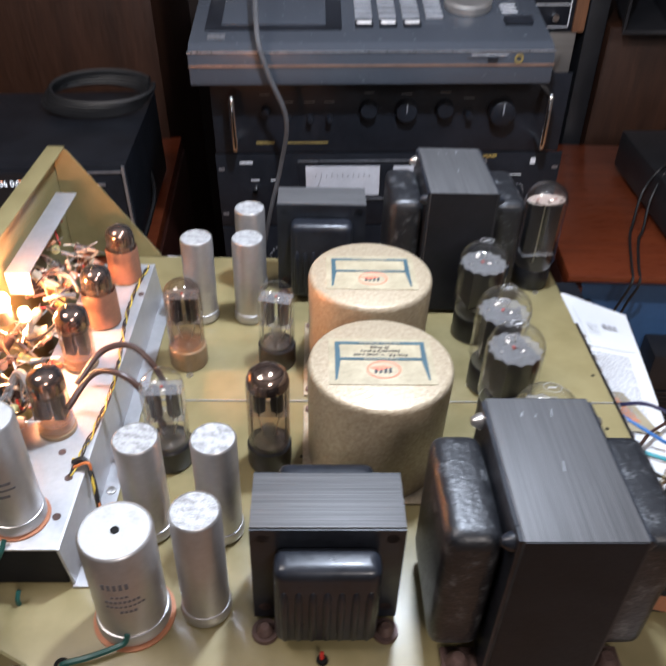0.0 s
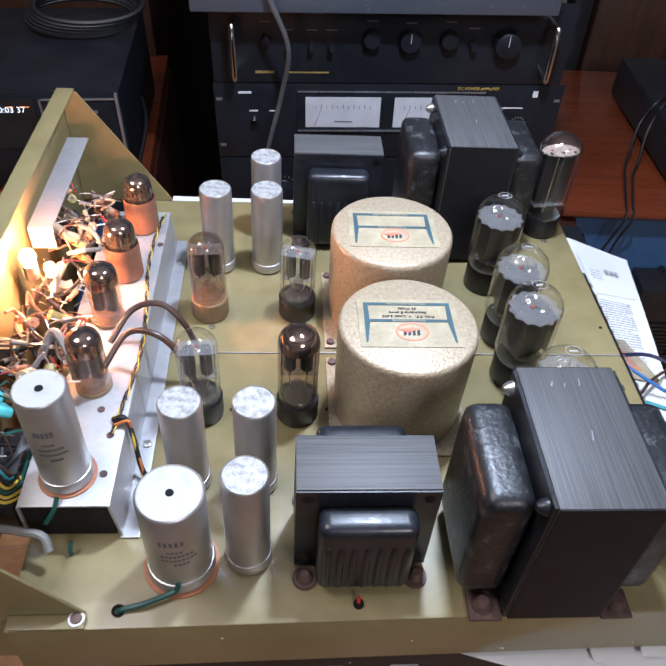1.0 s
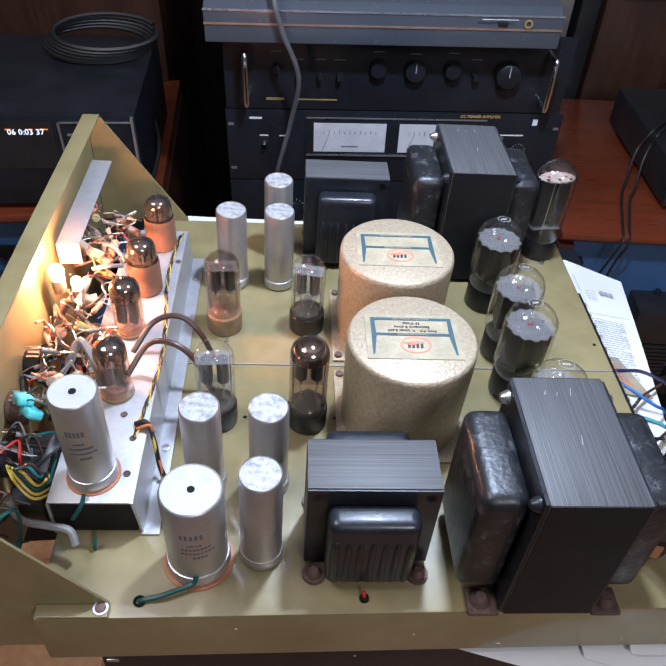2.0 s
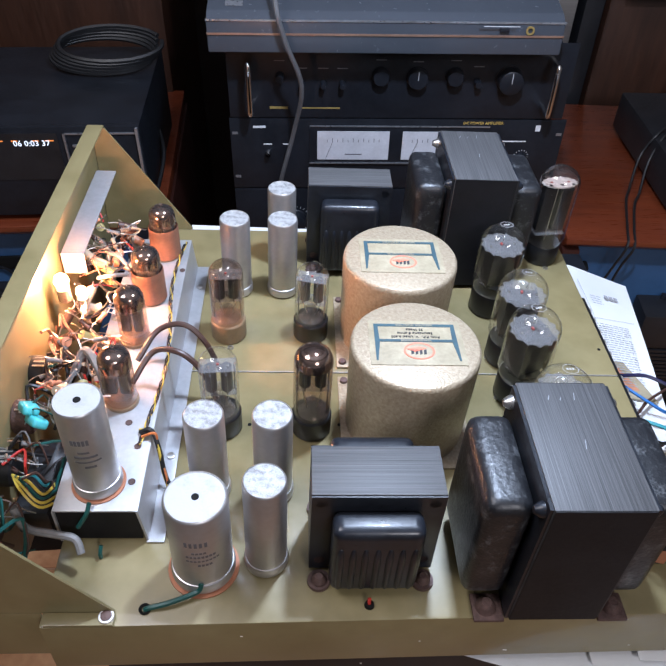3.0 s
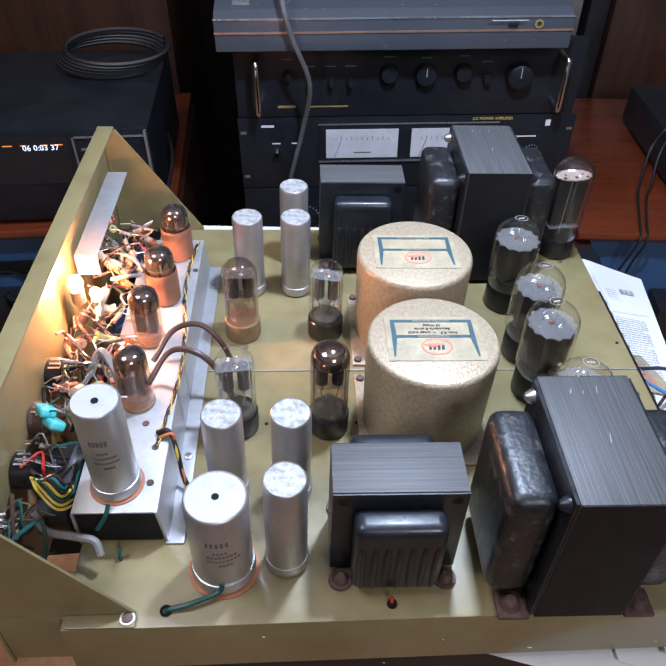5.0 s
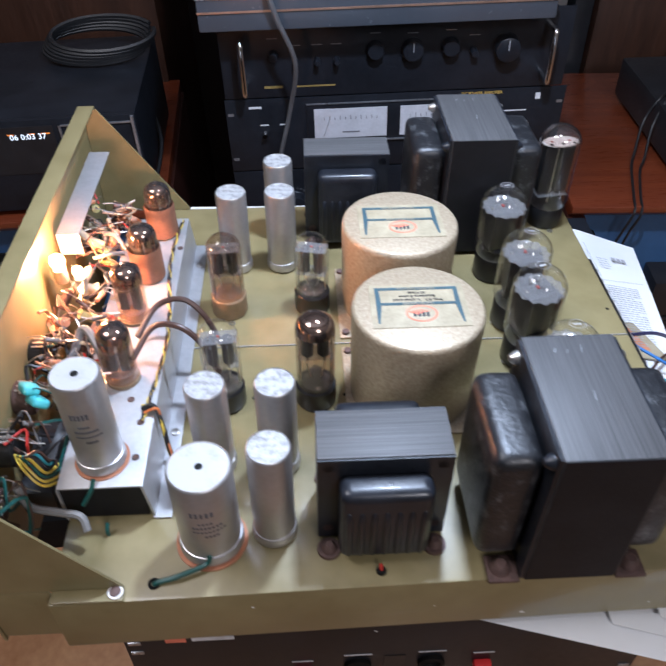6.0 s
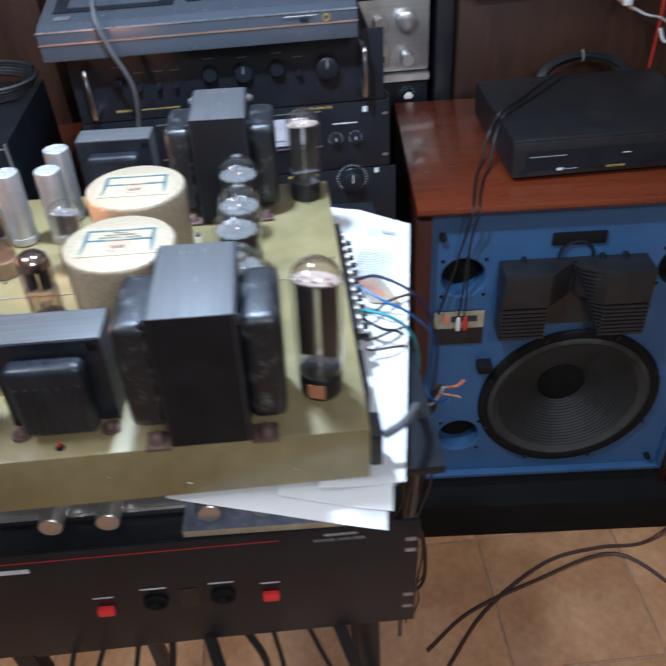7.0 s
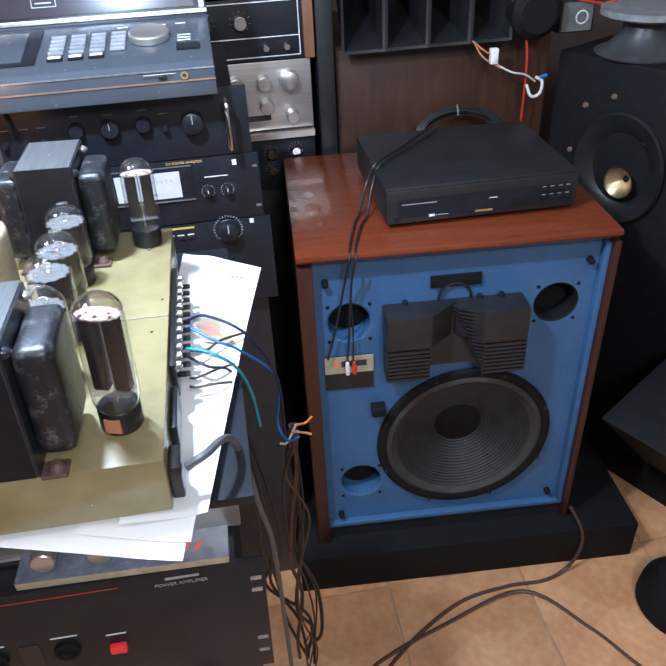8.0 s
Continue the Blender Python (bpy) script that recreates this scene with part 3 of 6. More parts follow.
def potted(x, y, h, printed, group="potted transformers"):
    r = 0.0440
    c = thing("potted_transformer", (x, y, ZT), "gold hammertone potted output transformer with a printed paper label", "transformer", group)
    part("pot", L([(0, 0.0022), (r * 0.965, 0.0022), (r * 0.97, 0.003), (r, h - 0.0042), (r * 0.99, h - 0.0018), (r * 0.965, h - 0.0004), (r * 0.94, h), (0, h + 0.0002)], 64), HAMMER, c)
    part("mounting_plate", B(-r * 1.06, r * 1.06, -r * 1.0, r * 1.0, 0.0002, 0.0021, bevel=0.0008), HAMMER, c)
    for sx in (-1, 1):
        for sy in (-1, 1):
            part("corner_bolt", L([(0, 0), (0.0032, 0), (0.0028, 0.002), (0, 0.0026)], 12, (sx * r * 0.96, sy * r * 0.88, 0.0022)), RUST, c)
    zl = h + 0.0006
    lab = part("paper_label", B(-0.0315, 0.0315, -0.0215, 0.0215, zl - 0.0004, zl, bevel=0.0001), CREAM, c, "yellowed cream paper label")
    z2 = zl + 0.0003

    def flat(name, pts, material):
        part(name, P(pts, "z", zl, z2), material, lab, flat=True)

    # printed frame: bar along the far edge, bar across the middle, splayed sides
    flat("print_bar", [(-0.0275, 0.0155), (0.0275, 0.0155), (0.0275, 0.0180), (-0.0275, 0.0180)], LABEL_BLUE)
    flat("print_bar", [(-0.0243, 0.0002), (0.0243, 0.0002), (0.0243, 0.0026), (-0.0243, 0.0026)], LABEL_BLUE)
    for s in (-1, 1):
        q = [(s * 0.0275, 0.0155), (s * 0.0278, -0.0175), (s * 0.0266, -0.0175), (s * 0.0243, 0.0000), (s * 0.0248, 0.0155)]
        flat("print_side", q if s > 0 else q[::-1], LABEL_BLUE)
    part("print_ring", L([(0.0078, zl), (0.0090, zl), (0.0090, z2), (0.0078, z2)], 32, m=Matrix.Translation((0.001, -0.0085, 0)) @ Matrix.Diagonal((1.15, 0.88, 1, 1))), LABEL_RED, lab)
    flat("print_bolt", [(-0.0075, -0.0065), (0.001, -0.0045), (0.006, -0.0060), (-0.002, -0.0095)], LABEL_RED)
    for i in range(4):
        flat("print_mark", [(-0.0046 + i * 0.0028, -0.0118), (-0.0028 + i * 0.0028, -0.0112), (-0.0026 + i * 0.0028, -0.0070), (-0.0044 + i * 0.0028, -0.0076)], INK)
    up = Matrix.Translation((0, 0, z2)) @ pose(0, 0, 0, 0, 0, 180)
    words("lettering", "INDUSTRIA ARGENTINA", 0.0023, CREAM, lab, pose(0, 0.01675, 0) @ up)
    words("lettering", "TRANSFORMADOR", 0.0024, CREAM, lab, pose(0, 0.0014, 0) @ up)
    if printed:
        for k, line in enumerate(("Prim. P.P.   V. Lineal 6.600", "Secundario 8 ohms", "35 Watts")):
            words("lettering", line, 0.0031, INK, lab, pose(0.0, 0.0052 + k * 0.0036, 0) @ up)
    return c


potted(0.0498, 0.1545, 0.0785, True)
potted(0.0496, 0.2530, 0.0785, False)

# ---- laminated transformers ----


def stack_transformer(x, y, w, d, h):
    """Standing core with a bell cover front and back; w along x, d the thickness of the stack."""
    c = thing("choke_transformer", (x, y, ZT), "black transformer with grey laminations and ribbed bell covers", "transformer", "small transformers")
    part("core", B(-w / 2, w / 2, -d / 2, d / 2, 0.004, h, bevel=0.0004), LAM_X, c, "grey steel laminations")
    for s in (-1, 1):
        y0 = s * (d / 2 + 0.0012)
        part("frame_plate", B(-w / 2, w / 2, min(y0, s * d / 2), max(y0, s * d / 2), 0.003, h - 0.0008), BLACK_PAINT, c)
        q = bmesh.new()
        out = y0 + s * 0.017
        wi, zl, zh = w * 0.345, 0.005, h - 0.0105
        box(q, -wi, wi, min(y0, out), max(y0, out), zl, zh, bevel=0.0065, seg=4)
        part("bell_cover", q, BLACK_PAINT, c)
        for i in range(7):
            xx = -wi * 0.80 + i * wi * 1.6 / 6
            part("rib", L([(0, 0), (0.0014, 0.001), (0.0022, 0.005), (0.0023, 0.034), (0.0016, 0.041), (0, 0.044)], 10, m=Matrix.Translation((xx, out - s * 0.0009, zl + 0.003))), BLACK_PAINT, c)
        for sx in (-1, 1):
            part("core_bolt", L([(0, 0), (0.0034, 0), (0.0030, 0.0016), (0.0012, 0.0034), (0, 0.0034)], 12, m=Matrix.Translation((sx * (w / 2 - 0.006), y0, h - 0.007)) @ pose(0, 0, 0, 90 * s, 0, 0)), BLACK_PAINT, c)
            part("foot", L([(0, 0.0003), (0.0070, 0.0003), (0.0068, 0.0026), (0, 0.0026)], 18, (sx * (w / 2 - 0.006), y0 + s * 0.0075, 0)), RUST, c, "rusty mounting foot")
            part("stud", L([(0, 0), (0.0034, 0), (0.0028, 0.0012), (0, 0.0030)], 12, m=Matrix.Translation((sx * (w / 2 - 0.006), y0, 0.012)) @ pose(0, 0, 0, 90 * s, 0, 0)), RUST, c)
            part("foot_bolt", L([(0, 0), (0.0045, 0), (0.0040, 0.002), (0.0022, 0.0045), (0, 0.0045)], 12, (sx * (w / 2 - 0.006), y0 + s * 0.008, 0.003)), RUST, c)
    return c


stack_transformer(0.0165, 0.0527, 0.0742, 0.0335, 0.0751)
stack_transformer(0.0158, 0.3615, 0.0722, 0.0300, 0.0845)


def big_transformer(x, y, w, d, h):
    """Core stacked along x with a bell cover on either side."""
    c = thing("mains_transformer", (x, y, ZT), "large black transformer, grey lamination top and worn bell covers", "transformer", "large transformers")
    part("core", B(-w / 2, w / 2, -d / 2, d / 2, 0.004, h, bevel=0.0005), LAM_Y, c, "bare grey lamination stack")
    scr = random.Random(5)
    for k in range(5):
        sx, sy, sl = scr.uniform(-0.018, 0.012), scr.choice((d * 0.30, d * 0.36, -d * 0.1, -d * 0.3)) + scr.uniform(-0.006, 0.006), scr.uniform(0.003, 0.009)
        part("scratch", P([(sx, sy), (sx + 0.0004, sy - 0.0002), (sx + 0.0014, sy + sl * 0.7), (sx + 0.0012, sy + sl * 0.7)], "z", h + 0.0001, h + 0.0003), KEY_GREY, c, flat=True)
    for s in (-1, 1):
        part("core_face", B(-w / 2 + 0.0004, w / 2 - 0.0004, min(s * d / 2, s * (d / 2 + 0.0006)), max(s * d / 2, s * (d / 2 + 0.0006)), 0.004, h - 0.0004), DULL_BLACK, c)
        x0, x1 = s * w / 2, s * (w / 2 + 0.0018)
        part("frame_plate", B(min(x0, x1), max(x0, x1), -d / 2 + 0.001, d / 2 - 0.001, 0.003, h - 0.001), BLACK_PAINT, c)
        x2 = x1 + s * 0.026
        part("bell_cover", B(min(x1, x2), max(x1, x2), -d * 0.38, d * 0.38, 0.012, h - 0.013, bevel=0.0085, seg=4), WORN_BLACK, c)
        for sy in (-1, 1):
            part("core_bolt", L([(0, 0), (0.0045, 0), (0.004, 0.002), (0.002, 0.005), (0, 0.005)], 14, m=Matrix.Translation((x1, sy * (d / 2 - 0.007), h - 0.009)) @ pose(0, 0, 0, 0, 90 * s, 0)), NICKEL if sy > 0 else BLACK_PAINT, c)
            part("foot", B(min(x1, x1 + s * 0.018), max(x1, x1 + s * 0.018), sy * (d / 2 - 0.008) - 0.0085, sy * (d / 2 - 0.008) + 0.0085, 0.0003, 0.003, bevel=0.001), RUST, c, "rusty mounting foot")
            part("foot_bolt", L([(0, 0), (0.0062, 0), (0.0056, 0.0022), (0.003, 0.0058), (0, 0.0058)], 14, (x1 + s * 0.010, sy * (d / 2 - 0.008), 0.003)), RUST, c)
    return c


t = big_transformer(0.1200, 0.0440, 0.0515, 0.0855, 0.1110)
copy_thing(t, LEAN @ pose(0.1228, 0.3580, ZT))
BASE = UPRIGHT

# ---- loudspeakers ----
def monitor_speaker(m, label):
    """Floor cabinet: its own x runs along the baffle from the left edge, y into the cabinet, z up from the floor."""
    s = thing("monitor_loudspeaker", m, label, "loudspeaker", "studio monitors")
    BW, ZL, ZH, D = 0.566, 0.155, 0.855, 0.46
    part("plinth", B(-0.080, 0.745, -0.075, 0.44, 0.0, 0.115, bevel=0.004), RUBBER, s, "black wooden plinth")
    # Both sides use the wood with shade painted in.
    part("side_panel", B(-0.030, -0.001, -0.030, D, 0.1155, ZH + 0.018, bevel=0.003), SHADED_SIDE_WOOD, s)
    part("side_panel", B(BW + 0.001, BW + 0.014, -0.030, D, 0.1155, ZH + 0.018, bevel=0.003), SHADED_SIDE_WOOD, s)
    part("bottom_panel", B(-0.001, BW + 0.001, -0.012, D, 0.1155, ZL - 0.001), BLACK_PLASTIC, s)
    part("top_panel", P([(-0.036, ZH + 0.045), (-0.036, ZH + 0.034), (-0.018, ZH + 0.0185), (D, ZH + 0.0185), (D, ZH + 0.045)], "x", -0.030, BW + 0.010, bevel=0.003), RED_WOOD, s, "red lacquered wooden top")
    part("back_panel", B(-0.001, BW + 0.001, D - 0.018, D - 0.001, ZL, ZH + 0.018), BROWN_WOOD, s)
    holes = [((0.066, ZH - 0.128), 0.047), ((0.482, ZH - 0.124), 0.046), ((0.080, ZL + 0.130), 0.050)]
    wc, wr = (0.314, ZL + 0.235), 0.180
    bm = bmesh.new()
    cut = holes + [(wc, wr)]
    outer = [bm.verts.new((x, 0, z)) for x, z in ((0, ZL), (BW, ZL), (BW, ZH + 0.018), (0, ZH + 0.018))]
    edges = [bm.edges.new((outer[i], outer[(i + 1) % 4])) for i in range(4)]
    for (cx, cz), r in cut:
        ring = [bm.verts.new((cx + r * math.cos(2 * math.pi * i / 40), 0, cz + r * math.sin(2 * math.pi * i / 40))) for i in range(40)]
        edges += [bm.edges.new((ring[i], ring[(i + 1) % 40])) for i in range(40)]
    bmesh.ops.triangle_fill(bm, use_beauty=True, edges=edges)
    g = bmesh.ops.extrude_face_region(bm, geom=bm.faces[:])
    bmesh.ops.translate(bm, vec=(0, 0.02, 0), verts=[v for v in g["geom"] if isinstance(v, bmesh.types.BMVert)])
    part("baffle", bm, BLUE, s, "blue painted baffle")
    part("sill", B(0.0, BW, -0.018, -0.0005, ZL, ZL + 0.010, bevel=0.001), BLUE, s)
    part("edge_strip", B(BW - 0.011, BW, -0.018, -0.0005, ZL + 0.0105, ZH + 0.010, bevel=0.001), BLUE, s)
    for k2, ((cx, cz), r) in enumerate(holes):
        tube = part("port", L([(r, 0.0), (r - 0.004, 0.002), (r - 0.004, 0.12), (0, 0.12)], 36, m=Matrix.Translation((cx, 0.0005, cz)) @ pose(0, 0, 0, -90, 0, 0)), RUBBER if k2 == 1 else BLUE, s)
        # Black disc a little way in stands for the shade of the port's depth.
        part("port_shade_disc", L([(0, 0.045), (r - 0.005, 0.045), (r - 0.005, 0.046)], 24, m=Matrix.Translation((cx, 0, cz)) @ pose(0, 0, 0, -90, 0, 0)), RUBBER, s)
        for k in range(4):
            a = radians(45 + 90 * k)
            part("screw", L([(0, 0), (0.004, 0), (0.003, 0.002), (0, 0.003)], 10, m=Matrix.Translation((cx + (r + 0.011) * math.cos(a), 0, cz + (r + 0.011) * math.sin(a))) @ pose(0, 0, 0, 90, 0, 0)), RUBBER, s)
    # woofer
    to = Matrix.Translation((wc[0], 0, wc[1])) @ pose(0, 0, 0, 90, 0, 0)
    w = part("woofer", L([(0.172, 0.0005), (0.196, 0.0005), (0.197, 0.004), (0.193, 0.010), (0.186, 0.012), (0.178, 0.010), (0.174, 0.004), (0.172, 0.0005)], 64, m=to), RUBBER, s)
    ribs = [(0.178, 0.006), (0.173, 0.011), (0.166, 0.012), (0.159, 0.006)]
    part("surround", L(ribs + [(0.152, 0.002)], 64, m=to), mat("grey_surround", (0.028, 0.027, 0.024), 0.7), w, "grey cloth surround")
    prof = []
    for i in range(34):
        r = 0.153 - i * 0.0031
        prof.append((r, 0.002 - (0.153 - r) * 0.55 + (0.0024 if i % 2 else 0)))
    part("cone", L(prof, 64, m=to), CONE, w, "black ribbed paper cone")
    rc, zc = prof[-1]
    part("dust_cap", L([(rc + 0.002, zc + 0.001), (rc * 0.8, zc + 0.006), (rc * 0.4, zc + 0.010), (0, zc + 0.011)], 40, m=to), RUBBER, w)
    for k in range(8):
        a = radians(22 + 45 * k)
        part("woofer_screw", L([(0, 0.009), (0.005, 0.010), (0.004, 0.015), (0, 0.0155)], 10, m=to @ Matrix.Translation((0.191 * math.cos(a), 0.191 * math.sin(a), 0))), BLACK_METAL, w)
    part("clamp", B(0.105, 0.135, -0.030, -0.001, ZL + 0.345, ZL + 0.365, bevel=0.003), RUBBER, s)
    # two-lobed horn in front of the baffle, above the woofer: solid upper blocks, finned lower blocks, ribbed cleft between
    hx, hw, zt_, dp = 0.270, 0.139, ZH - 0.090, 0.062
    h = part("horn", B(hx - hw * 0.60, hx + hw * 0.60, -0.014, -0.0005, zt_ - 0.150, zt_ - 0.002), BLACK_PLASTIC, s, "black plastic twin-lobed horn")
    for sg in (-1, 1):
        b = sg * hw
        top = [(hx + sg * 0.003, -0.020), (hx + sg * 0.052, -dp), (hx + b, -dp), (hx + b, -0.001), (hx + sg * 0.003, -0.001)]
        part("lobe", P(top if sg > 0 else top[::-1], "z", zt_ - 0.074, zt_, bevel=0.004), BLACK_PLASTIC, h)
        low = [(hx + sg * 0.054, -dp + 0.020), (hx + b * 0.97, -dp + 0.018), (hx + b * 0.97, -0.001), (hx + sg * 0.054, -0.001)]
        part("lobe_core", P(low if sg > 0 else low[::-1], "z", zt_ - 0.150, zt_ - 0.075), RUBBER, h)
        for i in range(8):
            z = zt_ - 0.0805 - i * 0.0092
            q = [(hx + sg * 0.053, -dp), (hx + b, -dp), (hx + b, -0.012), (hx + sg * 0.053, -0.020)]
            part("fin", P(q if sg > 0 else q[::-1], "z", z - 0.0030, z + 0.0024), BLACK_PLASTIC, h, flat=True)
    for i in range(16):
        t = i / 15
        zr = zt_ - 0.006 - t * 0.126
        q = [(hx - 0.006 + 0.050 * t, -0.018 - 0.010 * t), (hx + 0.004 + 0.046 * t, -dp * (0.55 + 0.42 * t)), (hx + 0.056, -dp + 0.001), (hx + 0.056, -0.014)]
        part("throat_rib", P(q, "z", zr - 0.0018, zr + 0.0018), BLACK_PLASTIC, h, flat=True)
    part("throat_rim", L([(0.030, 0), (0.034, 0.001), (0.034, 0.006), (0.030, 0.007)], 28, m=Matrix.Translation((hx + 0.004, -0.001, zt_ + 0.004)) @ pose(0, 0, 0, 90, 0, 0)), BLACK_METAL, h)
    for xx in (hx - 0.095, hx + 0.095, hx + 0.052):
        part("horn_bolt", L([(0, 0), (0.006, 0), (0.005, 0.008), (0, 0.008)], 10, m=Matrix.Translation((xx, -0.010, zt_ + 0.0005))), BLACK_METAL, h)
    # nameplate slot, rating plate, catches
    part("badge_slot", B(0.225, 0.325, -0.006, -0.0005, ZH - 0.062, ZH - 0.036, bevel=0.002), RUBBER, s)
    pl = part("rating_plate", B(0.012, 0.112, -0.004, -0.0005, ZH - 0.290, ZH - 0.205, bevel=0.001), BLACK_PLASTIC, s, "cream and black rating plate")
    part("plate_print", B(0.012, 0.112, -0.0052, -0.0042, ZH - 0.247, ZH - 0.205), CREAM, pl)
    part("plate_print", B(0.046, 0.098, -0.0062, -0.0054, ZH - 0.230, ZH - 0.216), INK, pl)
    part("plate_print", B(0.030, 0.042, -0.0062, -0.0054, ZH - 0.230, ZH - 0.216), LABEL_RED, pl)
    for x, z in ((0.022, ZH - 0.030), (BW - 0.03, ZH - 0.030), (0.03, ZL + 0.03), (BW - 0.035, ZL + 0.035)):
        part("grille_peg", L([(0, 0), (0.007, 0), (0.006, 0.014), (0.003, 0.016), (0, 0.016)], 12, m=Matrix.Translation((x, 0, z)) @ pose(0, 0, 0, 90, 0, 0)), RUBBER, s)
    return s


SPK = pose(0.431, 0.782, 0.0, 0, 0, -4.0)
monitor_speaker(SPK, "red wooden studio monitor with blue baffle, on a black plinth")
monitor_speaker(pose(-0.83, 0.80, 0.0, 0, 0, 3.0), "red wooden monitor with blue baffle, dimly lit, under a player")

# ---- disc player on the lit loudspeaker ----


def slim_player(m, w, d, h, label):
    p = thing("disc_player", m, label, "disc player")
    part("case", B(0, w, 0.004, d, 0.010, h, bevel=0.006), BLACK_PLASTIC, p)
    f = part("front_panel", B(0.001, w - 0.001, -0.004, 0.004, 0.010, h - 0.004, bevel=0.003), BLACK_PLASTIC, p)
    part("fascia", B(w * 0.06, w * 0.97, -0.0052, -0.0042, h * 0.28, h * 0.74), BLACK_METAL, f)
    part("tray_line", B(w * 0.08, w * 0.26, -0.0060, -0.0054, h * 0.60, h * 0.618), DIM_PRINT, f)
    part("print_mark", B(w * 0.22, w * 0.25, -0.0062, -0.0054, h * 0.25, h * 0.31), WHITE_PRINT, f)
    part("print_mark", B(w * 0.255, w * 0.32, -0.0062, -0.0054, h * 0.27, h * 0.285), DIM_PRINT, f)
    part("print_mark", B(w * 0.46, w * 0.55, -0.0062, -0.0054, h * 0.24, h * 0.29), DULL_GOLD, f)
    part("print_mark", B(w * 0.53, w * 0.57, -0.0062, -0.0054, h * 0.56, h * 0.575), WHITE_PRINT, f)
    part("power_button", B(w * 0.04, w * 0.07, -0.0065, -0.0054, h * 0.2, h * 0.3, bevel=0.001), BLACK_METAL, f)
    for r in range(2):
        for k in range(4):
            part("button", B(w * (0.80 + 0.042 * k), w * (0.832 + 0.042 * k), -0.0075, -0.0054, h * (0.38 + 0.2 * r), h * (0.46 + 0.2 * r), bevel=0.001), BLACK_METAL, f)
            part("print_mark", B(w * (0.806 + 0.042 * k), w * (0.826 + 0.042 * k), -0.0060, -0.0054, h * (0.49 + 0.2 * r), h * (0.505 + 0.2 * r)), DIM_PRINT, f)
    for x in (0.03, w - 0.03):
        for y in (0.03, d - 0.03):
            part("foot", L([(0, 0), (0.012, 0), (0.012, 0.0105), (0, 0.0105)], 14, (x, y, 0)), RUBBER, p)
    return p


slim_player(pose(0.580, 0.818, 0.9005, 0, 0, -1.0), 0.373, 0.300, 0.080, "black plastic disc player on the red speaker top")
coil = thing("cable_coil", pose(0.838, 1.143, 0.9010, 56, 0, 0), "coiled black cable leaning behind the disc player", "cable")
for k in range(9):
    rr = 0.085 - 0.0042 * (k % 5)
    part("loop", W([(rr * math.cos(a) * 1.2, 0.056 + rr * 0.6 * math.sin(a), -0.006 + 0.0085 * (k // 5) + 0.002 * math.sin(3 * a + k)) for a in [radians(18 * i + 7 * k) for i in range(21)]], 0.0036), WIRE["black"], coil)
part("cable_tie", W([(0.000, 0.094, 0.008), (0.000, 0.112, 0.006), (0.004, 0.111, -0.010), (0.004, 0.092, -0.010), (0.000, 0.092, 0.006)], 0.0022, 6, 3), WIRE["grey"], coil)

# ---- equipment stack behind the chassis ----
YS = 0.762


def fascia_unit(name, x0, x1, y0, z0, z1, d, label, category, material=None):
    u = thing(name, ((x0 + x1) / 2, y0, z0), label, category)
    w = (x1 - x0) / 2
    part("case", B(-w + 0.02, w - 0.02, 0.004, d, 0.0, z1 - z0 - 0.003, bevel=0.002), BLACK_METAL, u)
    part("front_panel", B(-w, w, 0, 0.0035, 0.0005, z1 - z0 - 0.001, bevel=0.0008), material or BLACK_METAL, u)
    return u


def knob(u, x, z, r, depth, material, y=0.0, line=None):
    k = part("knob", L([(0, 0), (r, 0), (r, 0.002), (r * 0.94, 0.003), (r * 0.9, depth - 0.001), (r * 0.82, depth), (0, depth)], 26, m=Matrix.Translation((x, y, z)) @ pose(0, 0, 0, 90, 0, 0)), material, u)
    if line:
        part("pointer", B(x - 0.0006, x + 0.0006, y - depth - 0.0006, y - depth, z, z + r * 0.8), line, k)
    return k


def ticks(u, x, z, r, n=15, y=-0.0004, s=0.0016):
    for i in range(n):
        a = radians(225 - 270 * i / (n - 1))
        part("scale_tick", B(-s / 5, s / 5, 0, 0.0003, -s, s), WHITE_PRINT, u, flat=True, m=Matrix.Translation((x + r * math.cos(a), y, z + r * math.sin(a))) @ pose(0, 0, 0, 0, 90 - math.degrees(a), 0))


# stand that the stack rests on
st = thing("equipment_stand", (0.11, YS, 0), "plain black cabinet under the stacked amplifiers", "cabinet")
part("carcass", B(-0.235, 0.235, 0.02, 0.40, 0.0, 0.818, bevel=0.003), BLACK_PLASTIC, st)

la = fascia_unit("integrated_amplifier", -0.129, 0.363, YS, 0.8185, 0.984, 0.34, "black amplifier with a large ringed volume knob", "amplifier")
knob(la, 0.172, 0.148, 0.019, 0.020, BLACK_METAL, line=WHITE_PRINT)
ticks(la, 0.172, 0.148, 0.024, 24)
for k in range(3):
    part("button", B(0.068 + 0.017 * k, 0.079 + 0.017 * k, -0.003, 0, 0.139, 0.143), BLACK_PLASTIC, la)
    part("print_mark", B(0.068 + 0.017 * k, 0.079 + 0.017 * k, -0.0005, 0, 0.145, 0.147), WHITE_PRINT, la)
part("print_mark", B(0.065, 0.115, -0.0005, 0, 0.157, 0.1605), GOLD_PRINT, la)
part("badge", B(0.210, 0.217, -0.001, 0, 0.155, 0.163), WHITE_PRINT, la)
knob(la, -0.155, 0.110, 0.018, 0.018, BLACK_METAL)
ticks(la, -0.155, 0.110, 0.023, 20)

